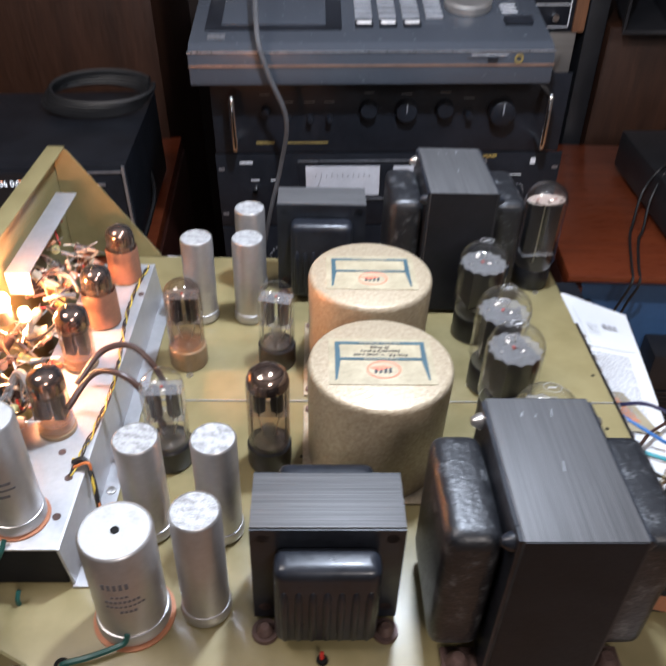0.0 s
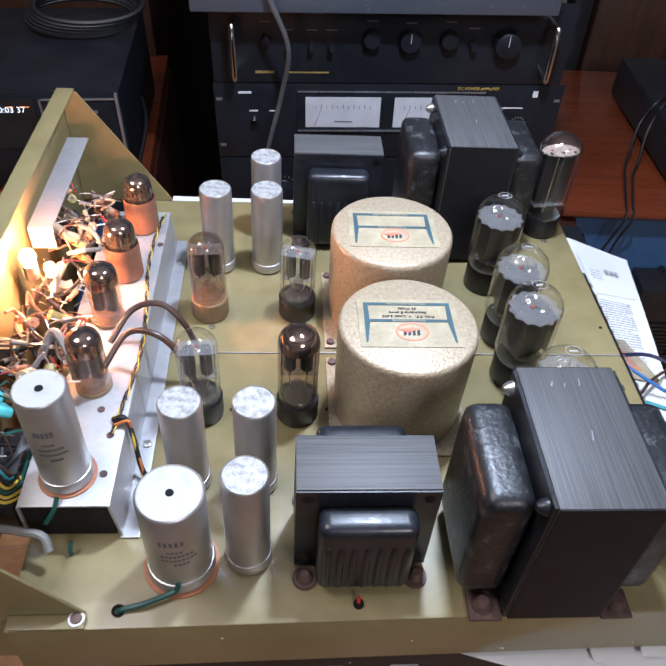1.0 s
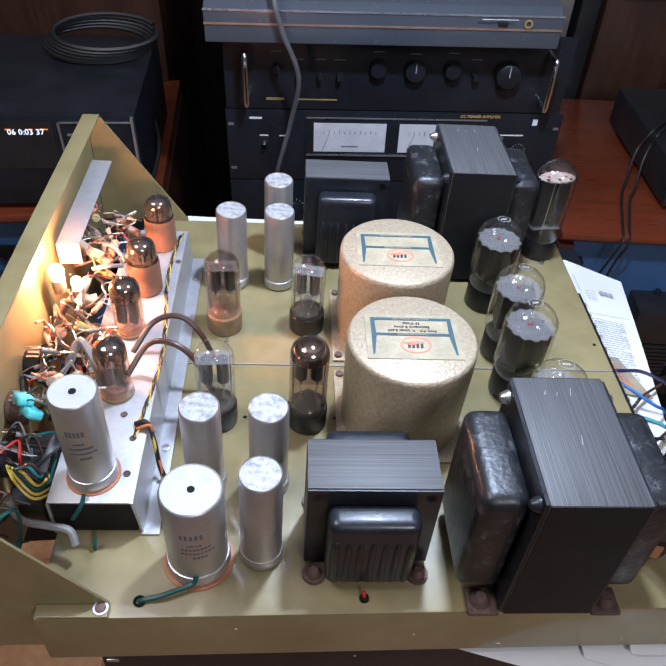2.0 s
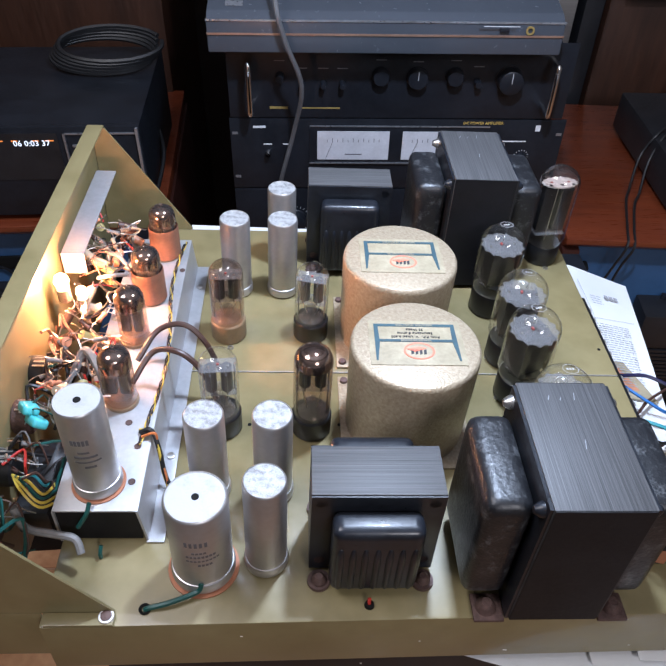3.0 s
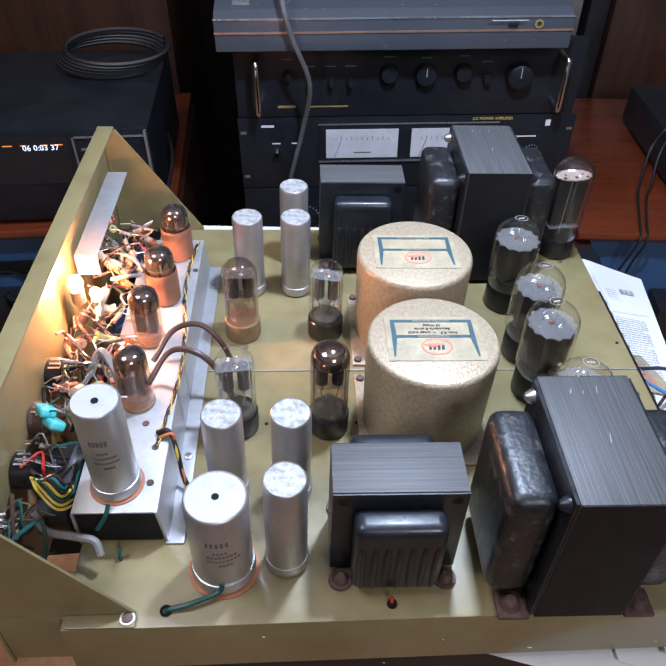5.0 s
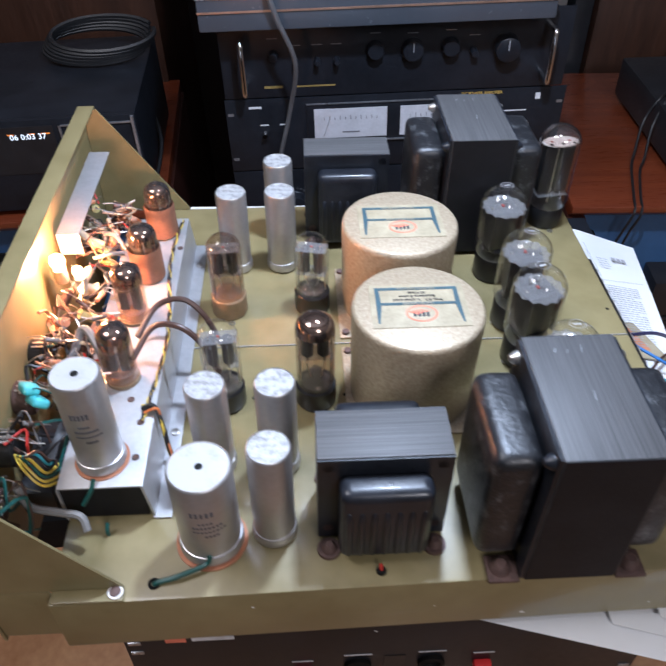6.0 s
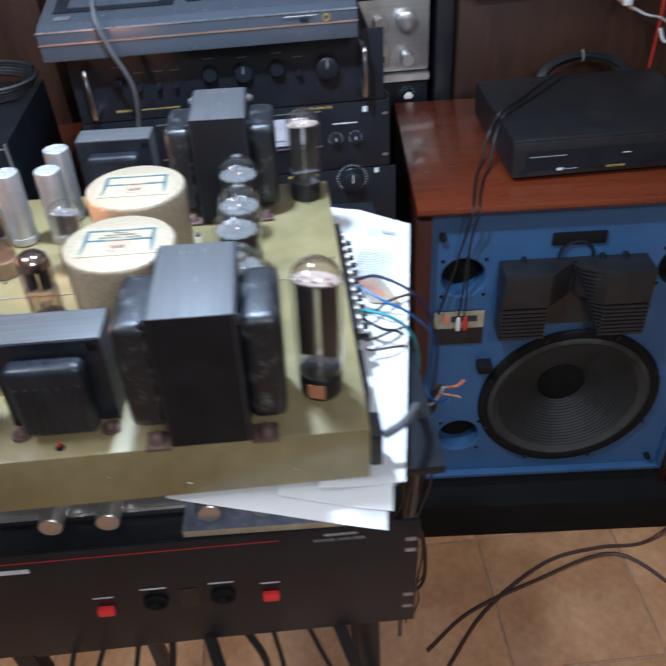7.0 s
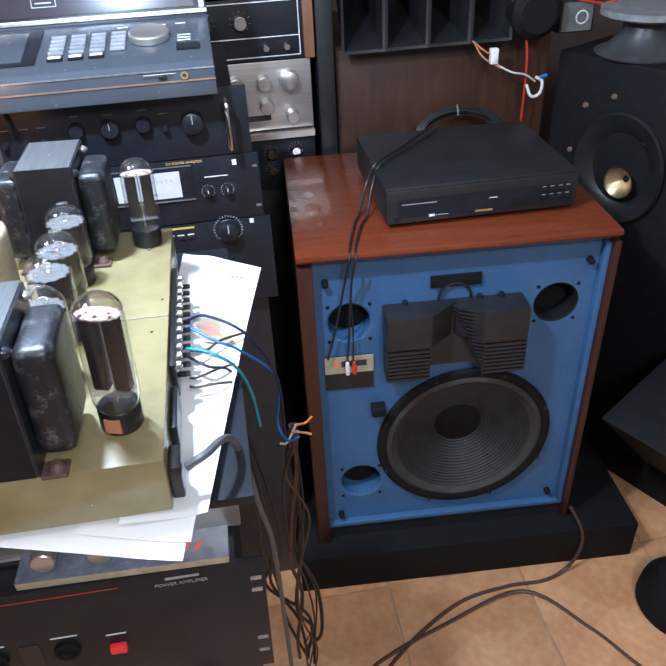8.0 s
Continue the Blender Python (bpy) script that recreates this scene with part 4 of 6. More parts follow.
pa = fascia_unit("power_amplifier", -0.129, 0.353, YS, 0.985, 1.098, 0.34, "black power amplifier with two lit level meters", "amplifier")
mz0, mz1 = 1.033 - 0.985, 1.0865 - 0.985
part("meter_window", B(-0.1275, 0.131, -0.002, 0, mz0 - 0.004, mz1, bevel=0.001), BLACK_METAL, pa)
part("window_trim", B(-0.1275, 0.131, -0.0035, -0.0021, mz0 - 0.005, mz0 - 0.003), GREY_TRIM, pa)
part("window_trim", B(-0.1275, 0.131, -0.0035, -0.0021, mz1, mz1 + 0.0018), GREY_TRIM, pa)
for x0 in (-0.1165, 0.0065):
    f = part("meter_face", B(x0, x0 + 0.104, -0.0032, -0.0021, mz0 + 0.002, mz1 - 0.007), METER, pa, "pale meter scale")
    for i in range(11):
        part("scale_mark", B(x0 + 0.014 + 0.0075 * i, x0 + 0.0148 + 0.0075 * i, -0.0038, -0.0033, mz0 + 0.030, mz0 + (0.036 if i % 2 else 0.034)), FADED_INK, f, flat=True)
    part("needle", P([(x0 + 0.012, mz0 + 0.004), (x0 + 0.0126, mz0 + 0.004), (x0 + 0.022, mz0 + 0.030), (x0 + 0.0216, mz0 + 0.030)], "y", -0.0045, -0.0042), INK, f)
    part("scale_print", B(x0 + 0.04, x0 + 0.065, -0.0038, -0.0033, mz0 + 0.010, mz0 + 0.0115), FADED_INK, f)
words("lettering", "DC POWER AMPLIFIER", 0.0058, GOLD_PRINT, pa, pose(0.121, -0.0006, mz1 + 0.0055) @ FRONT)
part("print_mark", B(-0.208, -0.190, -0.0005, 0, 0.098, 0.1012), WHITE_PRINT, pa)
part("badge", B(0.198, 0.205, -0.0008, 0, 0.095, 0.104), WHITE_PRINT, pa)
part("print_mark", B(0.150, 0.188, -0.0005, 0, 0.078, 0.0796), WHITE_PRINT, pa)
for x in (0.153, 0.185):
    knob(pa, x, 0.054, 0.0075, 0.012, BLACK_METAL, line=WHITE_PRINT)
    ticks(pa, x, 0.054, 0.0105, 13, s=0.0011)
for x in (-0.188, -0.160):
    knob(pa, x, 0.060, 0.004, 0.010, CHROME)
    part("print_mark", B(x - 0.006, x + 0.006, -0.0005, 0, 0.072, 0.0738), WHITE_PRINT, pa)
for sx in (-1, 1):
    for z in (0.02, 0.09):
        part("rack_slot", B(sx * 0.234 - 0.004, sx * 0.234 + 0.004, -0.0006, 0, z - 0.002, z + 0.002), GREY_TRIM, pa)

pr = fascia_unit("preamplifier", -0.127, 0.345, YS, 1.0985, 1.2068, 0.30, "black rack preamplifier with chrome handles", "amplifier")
for x in (-0.205, 0.203):
    part("handle", W([(x, 0, 0.020), (x, -0.026, 0.020), (x, -0.032, 0.026), (x, -0.032, 0.081), (x, -0.026, 0.087), (x, 0, 0.087)], 0.0042, 10, 4), CHROME, pr, "chrome rack handle")
knob(pr, 0.148, 0.060, 0.018, 0.020, BLACK_METAL, line=DIM_PRINT)
for x, z, r in ((-0.165, 0.050, 0.006), (-0.135, 0.040, 0.004), (-0.106, 0.040, 0.004), (-0.080, 0.040, 0.004), (-0.028, 0.052, 0.012), (0.022, 0.050, 0.015), (0.073, 0.052, 0.012), (0.105, 0.044, 0.005)):
    z += 0.011
    knob(pr, x, z, r, 0.014, BLACK_METAL, line=DIM_PRINT if r > 0.012 else None)
    part("print_mark", B(x - 0.007, x + 0.007, -0.0005, 0, z + 0.020, z + 0.0210), ETCH_DIM, pr)
part("print_mark", B(-0.180, -0.155, -0.0005, 0, 0.0135, 0.0170), DULL_GOLD, pr)
part("print_mark", B(-0.140, -0.082, -0.0005, 0, 0.0140, 0.0160), DULL_GOLD, pr)

dk = thing("disc_deck", (0.080, YS - 0.036, 1.2073), "grey-black studio disc deck with sloping keypad and wheel", "disc player")
w = 0.222
part("front_lip", P([(-0.012, 0.002), (0.30, 0.002), (0.30, 0.1002), (0.004, 0.048), (-0.012, 0.040)], "x", -w, w, bevel=0.0015), DECK_TOP, dk)
part("trim_line", B(-w - 0.0005, w + 0.0005, -0.0135, -0.0118, 0.024, 0.0262), COPPER_LINE, dk)
part("trim_line", B(-w - 0.0005, w + 0.0005, -0.0132, -0.0115, 0.0405, 0.0425), GREY_TRIM, dk)
TOPM = pose(0, 0.004, 0.0482, 10.0, 0, 0)
part("jack", L([(0.0025, 0), (0.0048, 0), (0.0055, 0.003), (0.003, 0.003)], 16, m=pose(0.178, -0.0118, 0.033, 90, 0, 0)), DULL_GOLD, dk)
part("slider_slot", B(0.115, 0.160, -0.0125, -0.0118, 0.032, 0.0345), INK, dk)
part("slider", B(0.140, 0.152, -0.016, -0.0118, 0.031, 0.0355, bevel=0.0008), BLACK_METAL, dk)
part("print_mark", B(0.120, 0.165, -0.0124, -0.0118, 0.0365, 0.0372), WHITE_PRINT, dk)


def on_top(name, x0, x1, y0, y1, h, material, bevel=0.0008):
    return part(name, B(x0, x1, y0, y1, 0.0006, h, bevel=bevel), material, dk, m=TOPM)


on_top("badge", -0.200, -0.178, 0.008, 0.020, 0.0012, GREY_TRIM, 0.0003)
on_top("tray_frame", -0.205, -0.035, 0.030, 0.160, 0.0016, BLACK_METAL, 0.0006)
on_top("tray_lid", -0.185, -0.055, 0.042, 0.148, 0.0030, DECK_TOP, 0.0008)
for r in range(6):
    for c in range(4 if r else 3):
        y = 0.036 if r == 0 else 0.043 + 0.0145 * r
        x = -0.018 + 0.030 * c
        b = on_top("key", x, x + 0.022, y, y + (0.013 if r == 0 else 0.007), 0.0045, BLACK_METAL if r == 0 else KEY_GREY)
        if r == 0:
            part("key_print", B(x + 0.002, x + 0.020, y + 0.0015, y + 0.0095, 0.0046, 0.0049), WHITE_RING, b, flat=True, m=TOPM)
        else:
            part("key_print", B(x + 0.002, x + 0.020, y + 0.0082, y + 0.0118, 0.0008, 0.0012), WHITE_PRINT, b, flat=True, m=TOPM)
part("jog_wheel", L([(0, 0.001), (0.031, 0.001), (0.031, 0.010), (0.028, 0.012), (0.021, 0.009), (0, 0.009)], 40, m=TOPM @ Matrix.Translation((0.130, 0.095, 0))), SILVER, dk, "chrome jog wheel")
for y in (0.075, 0.085, 0.095):
    on_top("print_mark", 0.172, 0.192, y, y + 0.003, 0.0012, WHITE_PRINT, 0)
on_top("button", 0.170, 0.205, 0.040, 0.056, 0.006, BLACK_METAL)
for k in range(4):
    on_top("print_mark", 0.08 + 0.03 * k, 0.095 + 0.03 * k, 0.142, 0.145, 0.0012, WHITE_PRINT, 0)
dp = part("display_housing", P([(0.176, 0.078), (0.30, 0.095), (0.30, 0.190), (0.216, 0.190), (0.180, 0.084)], "x", -w, w, bevel=0.002), BLACK_METAL, dk, "dark sloping display housing with a silver rim")
TILT_M = Matrix.Translation((0, 0.1980, 0.137)) @ pose(0, 0, 0, 71.2, 0, 0)
part("housing_rim", B(-w, w, -0.059, -0.052, 0.0004, 0.0030, bevel=0.0008), GREY_TRIM, dp, m=TILT_M)
part("housing_rim", B(w - 0.012, w - 0.003, -0.0515, 0.052, 0.0004, 0.0030, bevel=0.0008), GREY_TRIM, dp, m=TILT_M)
part("display_glass", B(-w + 0.03, w - 0.02, -0.048, 0.048, 0.0006, 0.0020), mat("display_window", (0.03, 0.026, 0.032), 0.18, 0, 0.05, 10, rvar=0.0), dp, m=TILT_M)
for x in (-0.05, 0.155):
    for k in range(3):
        z0 = -0.034 + 0.017 * k
        for a in (B(x, x + 0.038, z0, z0 + 0.0012, 0.0022, 0.0026), B(x, x + 0.038, z0 + 0.0125, z0 + 0.0137, 0.0022, 0.0026), B(x, x + 0.0012, z0 + 0.0013, z0 + 0.0124, 0.0022, 0.0026), B(x + 0.0368, x + 0.038, z0 + 0.0013, z0 + 0.0124, 0.0022, 0.0026), B(x + 0.006, x + 0.031, z0 + 0.0055, z0 + 0.0075, 0.0022, 0.0026)):
            part("print_frame", a, DIM_PRINT, dp, flat=True, m=TILT_M)

cb = thing("hanging_cable", (0, 0, 0), "grey cable hanging over the equipment stack", "cable")
part("cord", W([(-0.054, 1.04, 1.42), (-0.062, 0.86, 1.340), (-0.057, 0.716, 1.276), (-0.046, 0.700, 1.230), (-0.026, 0.708, 1.168), (-0.037, 0.731, 1.095), (-0.054, 0.735, 1.028), (-0.066, 0.745, 0.97), (-0.08, 0.75, 0.90)], 0.0032, 8), WIRE["cord"], cb)

# ---- second stack, further back ----
s2 = thing("equipment_cabinet", (0.24, 1.28, 0), "black cabinet under the vintage tuner stack", "cabinet")
part("carcass", B(-0.23, 0.23, 0.0, 0.40, 0.0, 0.8145, bevel=0.003), BLACK_PLASTIC, s2)
u3 = fascia_unit("control_unit", 0.02, 0.470, 0.92, 0.962, 1.062, 0.3, "black control unit with chrome knobs", "amplifier")
for x, z in ((0.142, 0.072), (0.188, 0.074), (0.142, 0.040), (0.188, 0.040), (0.10, 0.06)):
    knob(u3, x, z, 0.009, 0.016, CHROME)
    ticks(u3, x, z, 0.0125, 11, s=0.001)
part("shelf_edge", B(-0.225, 0.225, -0.012, 0.28, 0.1005, 0.112), SILVER, u3)
u2 = fascia_unit("silver_preamplifier", 0.02, 0.470, 0.92, 1.0765, 1.198, 0.3, "brushed silver preamplifier with steel knobs", "amplifier", SILVER)
for x, z, r in ((0.140, 0.086, 0.013), (0.185, 0.088, 0.018), (0.142, 0.045, 0.013), (0.187, 0.024, 0.012), (0.09, 0.086, 0.014)):
    knob(u2, x, z, r, 0.020, SILVER)
part("dark_slot", B(0.105, 0.148, -0.0008, 0, 0.018, 0.028), INK, u2)
u1 = fascia_unit("walnut_tuner", 0.02, 0.470, 0.92, 1.1985, 1.300, 0.3, "black faced tuner in a walnut case", "tuner")
part("side_cheek", B(0.216, 0.234, -0.006, 0.30, 0.0, 0.105, bevel=0.002), WALNUT, u1)
part("top_board", B(-0.225, 0.234, -0.006, 0.30, 0.1055, 0.116, bevel=0.002), WALNUT, u1)
for a in (B(-0.22, 0.21, -0.0009, 0, 0.038, 0.0395), B(-0.22, 0.21, -0.0009, 0, 0.006, 0.0075), B(-0.22, 0.21, -0.0009, 0, 0.094, 0.0955), B(0.2085, 0.210, -0.0009, 0, 0.006, 0.0955)):
    part("panel_line", a, WHITE_PRINT, u1)
for x, z, r in ((0.05, 0.066, 0.012), (0.11, 0.066, 0.012)):
    knob(u1, x, z, r, 0.018, CHROME)
    ticks(u1, x, z, 0.0165, 9, s=0.001)
for x in (0.150, 0.186):
    knob(u1, x, 0.022, 0.006, 0.012, CHROME)

FAR = 1.27
for u in (u1, u2, u3):
    x, y, z = u.location
    u.location = (0.307 + (x - 0.307) * FAR, 1.27, 1.506 + (z - 1.506) * FAR)
    u.scale = (FAR, FAR, FAR)

# ---- dim corner: player under the left, walls of cabinets ----
cd = thing("lit_disc_player", pose(-0.72, 0.795, 0.9005, 0, 0, 2), "black disc player with glowing track display", "disc player")
part("case", B(0, 0.452, 0.004, 0.30, 0.010, 0.162, bevel=0.003), BLACK_METAL, cd)
part("front_panel", B(0, 0.452, -0.004, 0.004, 0.010, 0.162, bevel=0.002), BLACK_METAL, cd)
part("display_window", B(0.09, 0.33, -0.0052, -0.0042, 0.075, 0.152), BLACK_PLASTIC, cd)
words("track_digits", "06 0:03 37", 0.0126, DIGITS, cd, pose(0.291, -0.0058, 0.136) @ FRONT)
for x0, x1 in ((0.236, 0.250), (0.262, 0.271), (0.293, 0.302), (0.311, 0.324)):
    part("amber_bar", B(x0, x1, -0.0058, -0.0053, 0.1395, 0.1412), AMBER, cd)
for a in (B(0.339, 0.342, -0.008, -0.0042, 0.045, 0.152), B(0.446, 0.450, -0.010, -0.0042, 0.045, 0.160), B(0.339, 0.450, -0.007, -0.0042, 0.044, 0.047), B(0.339, 0.450, -0.007, -0.0042, 0.150, 0.152)):
    part("trim_line", a, GREY_TRIM, cd)
for k in range(3):
    for r in range(2):
        part("button", B(0.350 + 0.026 * k, 0.366 + 0.026 * k, -0.007, -0.0042, 0.080 + 0.05 * r, 0.083 + 0.05 * r), GREY_TRIM, cd)
part("led", B(0.405, 0.409, -0.007, -0.0042, 0.118, 0.122), GREEN_LED, cd, "green indicator light")
for x in (0.03, 0.41):
    for y in (0.03, 0.26):
        part("foot", L([(0, 0), (0.012, 0), (0.012, 0.0105), (0, 0.0105)], 14, (x, y, 0)), RUBBER, cd)
c2 = thing("cable_coil", (-0.36, 1.02, 1.063), "coiled black cable on the dim disc player", "cable")
for k in range(5):
    part("loop", W([(0.085 * math.cos(a) + 0.004 * k, 0.045 * math.sin(a), 0.006 + 0.005 * k + 0.012 * (1 + math.sin(a))) for a in [radians(18 * i + 7 * k) for i in range(20)]], 0.0042), WIRE["black"], c2)
lead = thing("player_lead", (0, 0, 0), "black lead running off the red speaker top", "cable")
part("cord", W([(-0.285, 1.00, 0.98), (-0.262, 0.92, 0.955), (-0.266, 0.82, 0.925), (-0.262, 0.752, 0.920), (-0.258, 0.742, 0.86), (-0.255, 0.745, 0.70)], 0.0035), WIRE["black"], lead)

bc = thing("brown_cabinet", (0.0, 0.0, 0.0), "dark brown veneered cabinet standing behind the speaker", "cabinet")
part("carcass", B(0.575, 1.075, 1.26, 1.70, 0.0, 1.125, bevel=0.003), BROWN_WOOD, bc)
part("edge_panel", B(0.5725, 0.5745, 1.255, 1.70, 0.0, 1.128), BROWN_WOOD, bc)
lc = thing("brown_cabinet", (0, 0, 0), "tall dark brown cabinet standing in shadow", "cabinet")
part("carcass", B(-1.20, -0.30, 1.28, 1.70, 0.0, 1.75, bevel=0.004), BROWN_WOOD, lc)
part("door_gap", B(-0.752, -0.748, 1.278, 1.2802, 0.05, 1.70), RUBBER, lc)
# Slim black slab, added to fill the dark gap between stack and cabinet.
fl = thing("black_loudspeaker", (0, 0, 0), "tall slim black slab filling the dark gap beside the brown cabinet", "loudspeaker")
part("cabinet", B(0.530, 0.570, 1.27, 1.60, 0.0, 1.60, bevel=0.006), BLACK_PLASTIC, fl)

# multicell horn on the brown cabinet
mh = thing("multicell_horn", (0, 0, 0), "black flared multicell horn lying on the brown cabinet", "horn speaker")
N = 4
for i in range(N):
    x0, x1 = 0.575 + 0.38 * i / N, 0.575 + 0.38 * (i + 1) / N
    bm = bmesh.new()
    front = [(x0, 1.20, 1.1295), (x1, 1.20, 1.1295), (x1, 1.20, 1.32), (x0, 1.20, 1.32)]
    cx = 0.765 + (x0 + x1 - 1.53) * 0.25
    back = [(cx - 0.02, 1.52, 1.19), (cx + 0.02, 1.52, 1.19), (cx + 0.02, 1.52, 1.26), (cx - 0.02, 1.52, 1.26)]
    f, b = [bm.verts.new(p) for p in front], [bm.verts.new(p) for p in back]
    inner = [bm.verts.new((p[0] + (0.006 if k in (0, 3) else -0.006), 1.202, p[2] + (0.006 if k < 2 else -0.006))) for k, p in enumerate(front)]
    deep = [bm.verts.new((0.7 * p[0] + 0.3 * cx, 1.46, 0.35 * p[2] + 0.65 * 1.225)) for p in front]
    for k in range(4):
        j = (k + 1) % 4
        bm.faces.new((f[k], f[j], b[j], b[k])), bm.faces.new((f[k], f[j], inner[j], inner[k])), bm.faces.new((inner[k], inner[j], deep[j], deep[k]))
    bm.faces.new(b), bm.faces.new(deep)
    part("cell", bm, BLACK_PLASTIC, mh)
part("driver", L([(0, 0), (0.05, 0), (0.055, 0.01), (0.055, 0.05), (0.04, 0.065), (0, 0.065)], 32, m=Matrix.Translation((1.00, 1.235, 1.184)) @ pose(0, 0, 0, 90, 0, 0)), RUBBER, mh)
xo = thing("rating_box", (0, 0, 0), "small grey rating plate box beside the horn", "box")
part("box", B(1.075, 1.155, 1.225, 1.28, 1.1265, 1.196, bevel=0.003), BLACK_METAL, xo)
part("plate", B(1.080, 1.150, 1.2235, 1.2248, 1.131, 1.192), mat("grey_plate", (0.16, 0.17, 0.17), 0.4, 0.4), xo)
part("print_ring", L([(0.012, 0), (0.015, 0), (0.015, 0.001), (0.012, 0.001)], 24, m=Matrix.Translation((1.125, 1.2232, 1.160)) @ pose(0, 0, 0, 90, 0, 0)), WHITE_PRINT, xo)
hw = thing("horn_wiring", (0, 0, 0), "loose red, white and orange driver wires", "cable")
for pts, r, c in (([(0.99, 1.225, 1.25), (0.985, 1.205, 1.16), (0.994, 1.20, 1.10), (0.999, 1.205, 1.02), (1.002, 1.215, 0.92)], 0.0028, "red"),
                  ([(0.865, 1.20, 1.135), (0.89, 1.19, 1.115), (0.915, 1.195, 1.10)], 0.002, "orange"), ([(0.87, 1.20, 1.13), (0.89, 1.195, 1.10), (0.93, 1.19, 1.075)], 0.002, "pink"),
                  ([(0.925, 1.20, 1.08), (0.955, 1.185, 1.065), (0.99, 1.19, 1.055), (1.02, 1.20, 1.035)], 0.0022, "white"),
                  ([(1.00, 1.20, 1.03), (1.01, 1.19, 1.005), (1.03, 1.19, 1.01), (1.035, 1.195, 1.035), (1.02, 1.2, 1.045)], 0.0035, "white"), ([(1.028, 1.195, 1.045), (1.045, 1.195, 1.048)], 0.004, "blue"), ([(1.10, 1.22, 1.20), (1.17, 1.22, 1.185), (1.20, 1.22, 1.19)], 0.003, "red")):
    part("wire", W(pts, r), WIRE[c], hw)
part("connector", B(0.905, 0.922, 1.185, 1.20, 1.085, 1.118, bevel=0.002), WHITE_RING, hw)

# tall black loudspeaker turned to the side, with a horn
rs = thing("horn_loudspeaker", pose(1.09, 1.24, 0, 0, 0, -62), "large black loudspeaker with a gold throated horn", "loudspeaker")
part("cabinet", B(0, 0.80, 0, 0.6, 0.1005, 1.09, bevel=0.008), DULL_BLACK, rs)
part("bass_flare", P([(-0.302, 0.441), (-0.0005, 0.505), (-0.0005, 0.105)], "x", 0.449, 0.798, bevel=0.006), DULL_BLACK, rs, "angular black flare jutting out of the cabinet")
HX, HZ = 0.205, 0.862
part("flare", L([(0.030, -0.075), (0.05, -0.05), (0.09, -0.02), (0.15, 0.004), (0.19, 0.012), (0.195, 0.004), (0.19, 0.0)], 48, m=Matrix.Translation((HX, -0.001, HZ)) @ pose(0, 0, 0, 90, 0, 0) @ Matrix.Diagonal((0.58, 0.66, 1, 1)) @ Matrix.Translation((0, 0, 0.006))), BLACK_PLASTIC, rs)
part("gold_cone", L([(0.008, 0.0), (0.016, 0.010), (0.032, 0.030), (0.036, 0.032), (0.030, 0.029), (0.011, 0.004)], 36, m=Matrix.Translation((HX + 0.02, 0, HZ - 0.02)) @ pose(0, 0, 0, 90, 0, 0)), mat("gold_throat", (0.42, 0.33, 0.20), 0.35, 0.8), rs, "pale gold cone")
for x, z in ((0.091, 0.982), (0.160, 1.015), (0.255, 0.935), (0.270, 0.774), (0.066, 0.870)):
    part("screw", L([(0, 0), (0.007, 0), (0.005, 0.005), (0, 0.006)], 10, m=Matrix.Translation((x, 0, z)) @ pose(0, 0, 0, 90, 0, 0)), COPPER_LINE, rs)
part("foot_plinth", B(0, 0.80, 0, 0.6, 0.0, 0.10, bevel=0.005), RUBBER, rs)
mo = thing("monitor_stand", (1.24, 1.15, 1.091), "grey plastic swivel stand on the black loudspeaker", "stand")
part("foot", L([(0, 0), (0.10, 0), (0.102, 0.004), (0.075, 0.016), (0.050, 0.045), (0.046, 0.075), (0, 0.075)], 40), mat("grey_stand_plastic", (0.045, 0.048, 0.052), 0.4), mo)
part("neck_plate", L([(0, 0.076), (0.085, 0.076), (0.10, 0.082), (0.10, 0.095), (0, 0.098)], 40), mat("pale_stand_plastic", (0.20, 0.21, 0.22), 0.4), mo)
ch = thing("round_base", (1.215, 0.50, 0), "round black base standing on the tiles", "stand")
part("disc", L([(0, 0), (0.10, 0), (0.105, 0.008), (0.10, 0.05), (0.07, 0.09), (0, 0.095)], 36), RUBBER, ch)

BASE = LEAN
# ---- front rack: black power amplifier, silver receiver, magazine, papers ----
fr = thing("rack_power_amplifier", (0.0497, 0.0915, 0.7620), "black rack power amplifier with red rocker switches", "amplifier")
part("case", B(-0.215, 0.215, 0.004, 0.36, 0.002, 0.176, bevel=0.002), BLACK_METAL, fr)
part("front_panel", B(-0.2415, 0.2415, 0, 0.004, 0.0, 0.178, bevel=0.001), BLACK_METAL, fr)
part("red_line", B(-0.22, 0.10, -0.0006, 0, 0.1655, 0.1663), WIRE["red"], fr)
words("lettering", "POWER AMPLIFIER", 0.0062, DIM_PRINT, fr, pose(0.160, -0.0006, 0.160) @ FRONT)
part("print_mark", B(0.145, 0.178, -0.0006, 0, 0.1665, 0.1695), DIM_PRINT, fr)
part("badge", B(-0.205, -0.187, -0.0012, 0, 0.150, 0.158), LABEL_RED, fr)
part("print_mark", B(-0.182, -0.145, -0.0006, 0, 0.150, 0.156), WHITE_PRINT, fr)
for x in (-0.0859, 0.0858):
    part("rocker_switch", B(x - 0.0085, x + 0.0085, -0.007, 0, 0.072, 0.083, bevel=0.002), glow("red_rocker", (0.65, 0.03, 0.03), 0.06), fr, "red rocker switch")
    part("print_mark", B(x - 0.010, x + 0.010, -0.0006, 0, 0.096, 0.0975), WHITE_PRINT, fr)
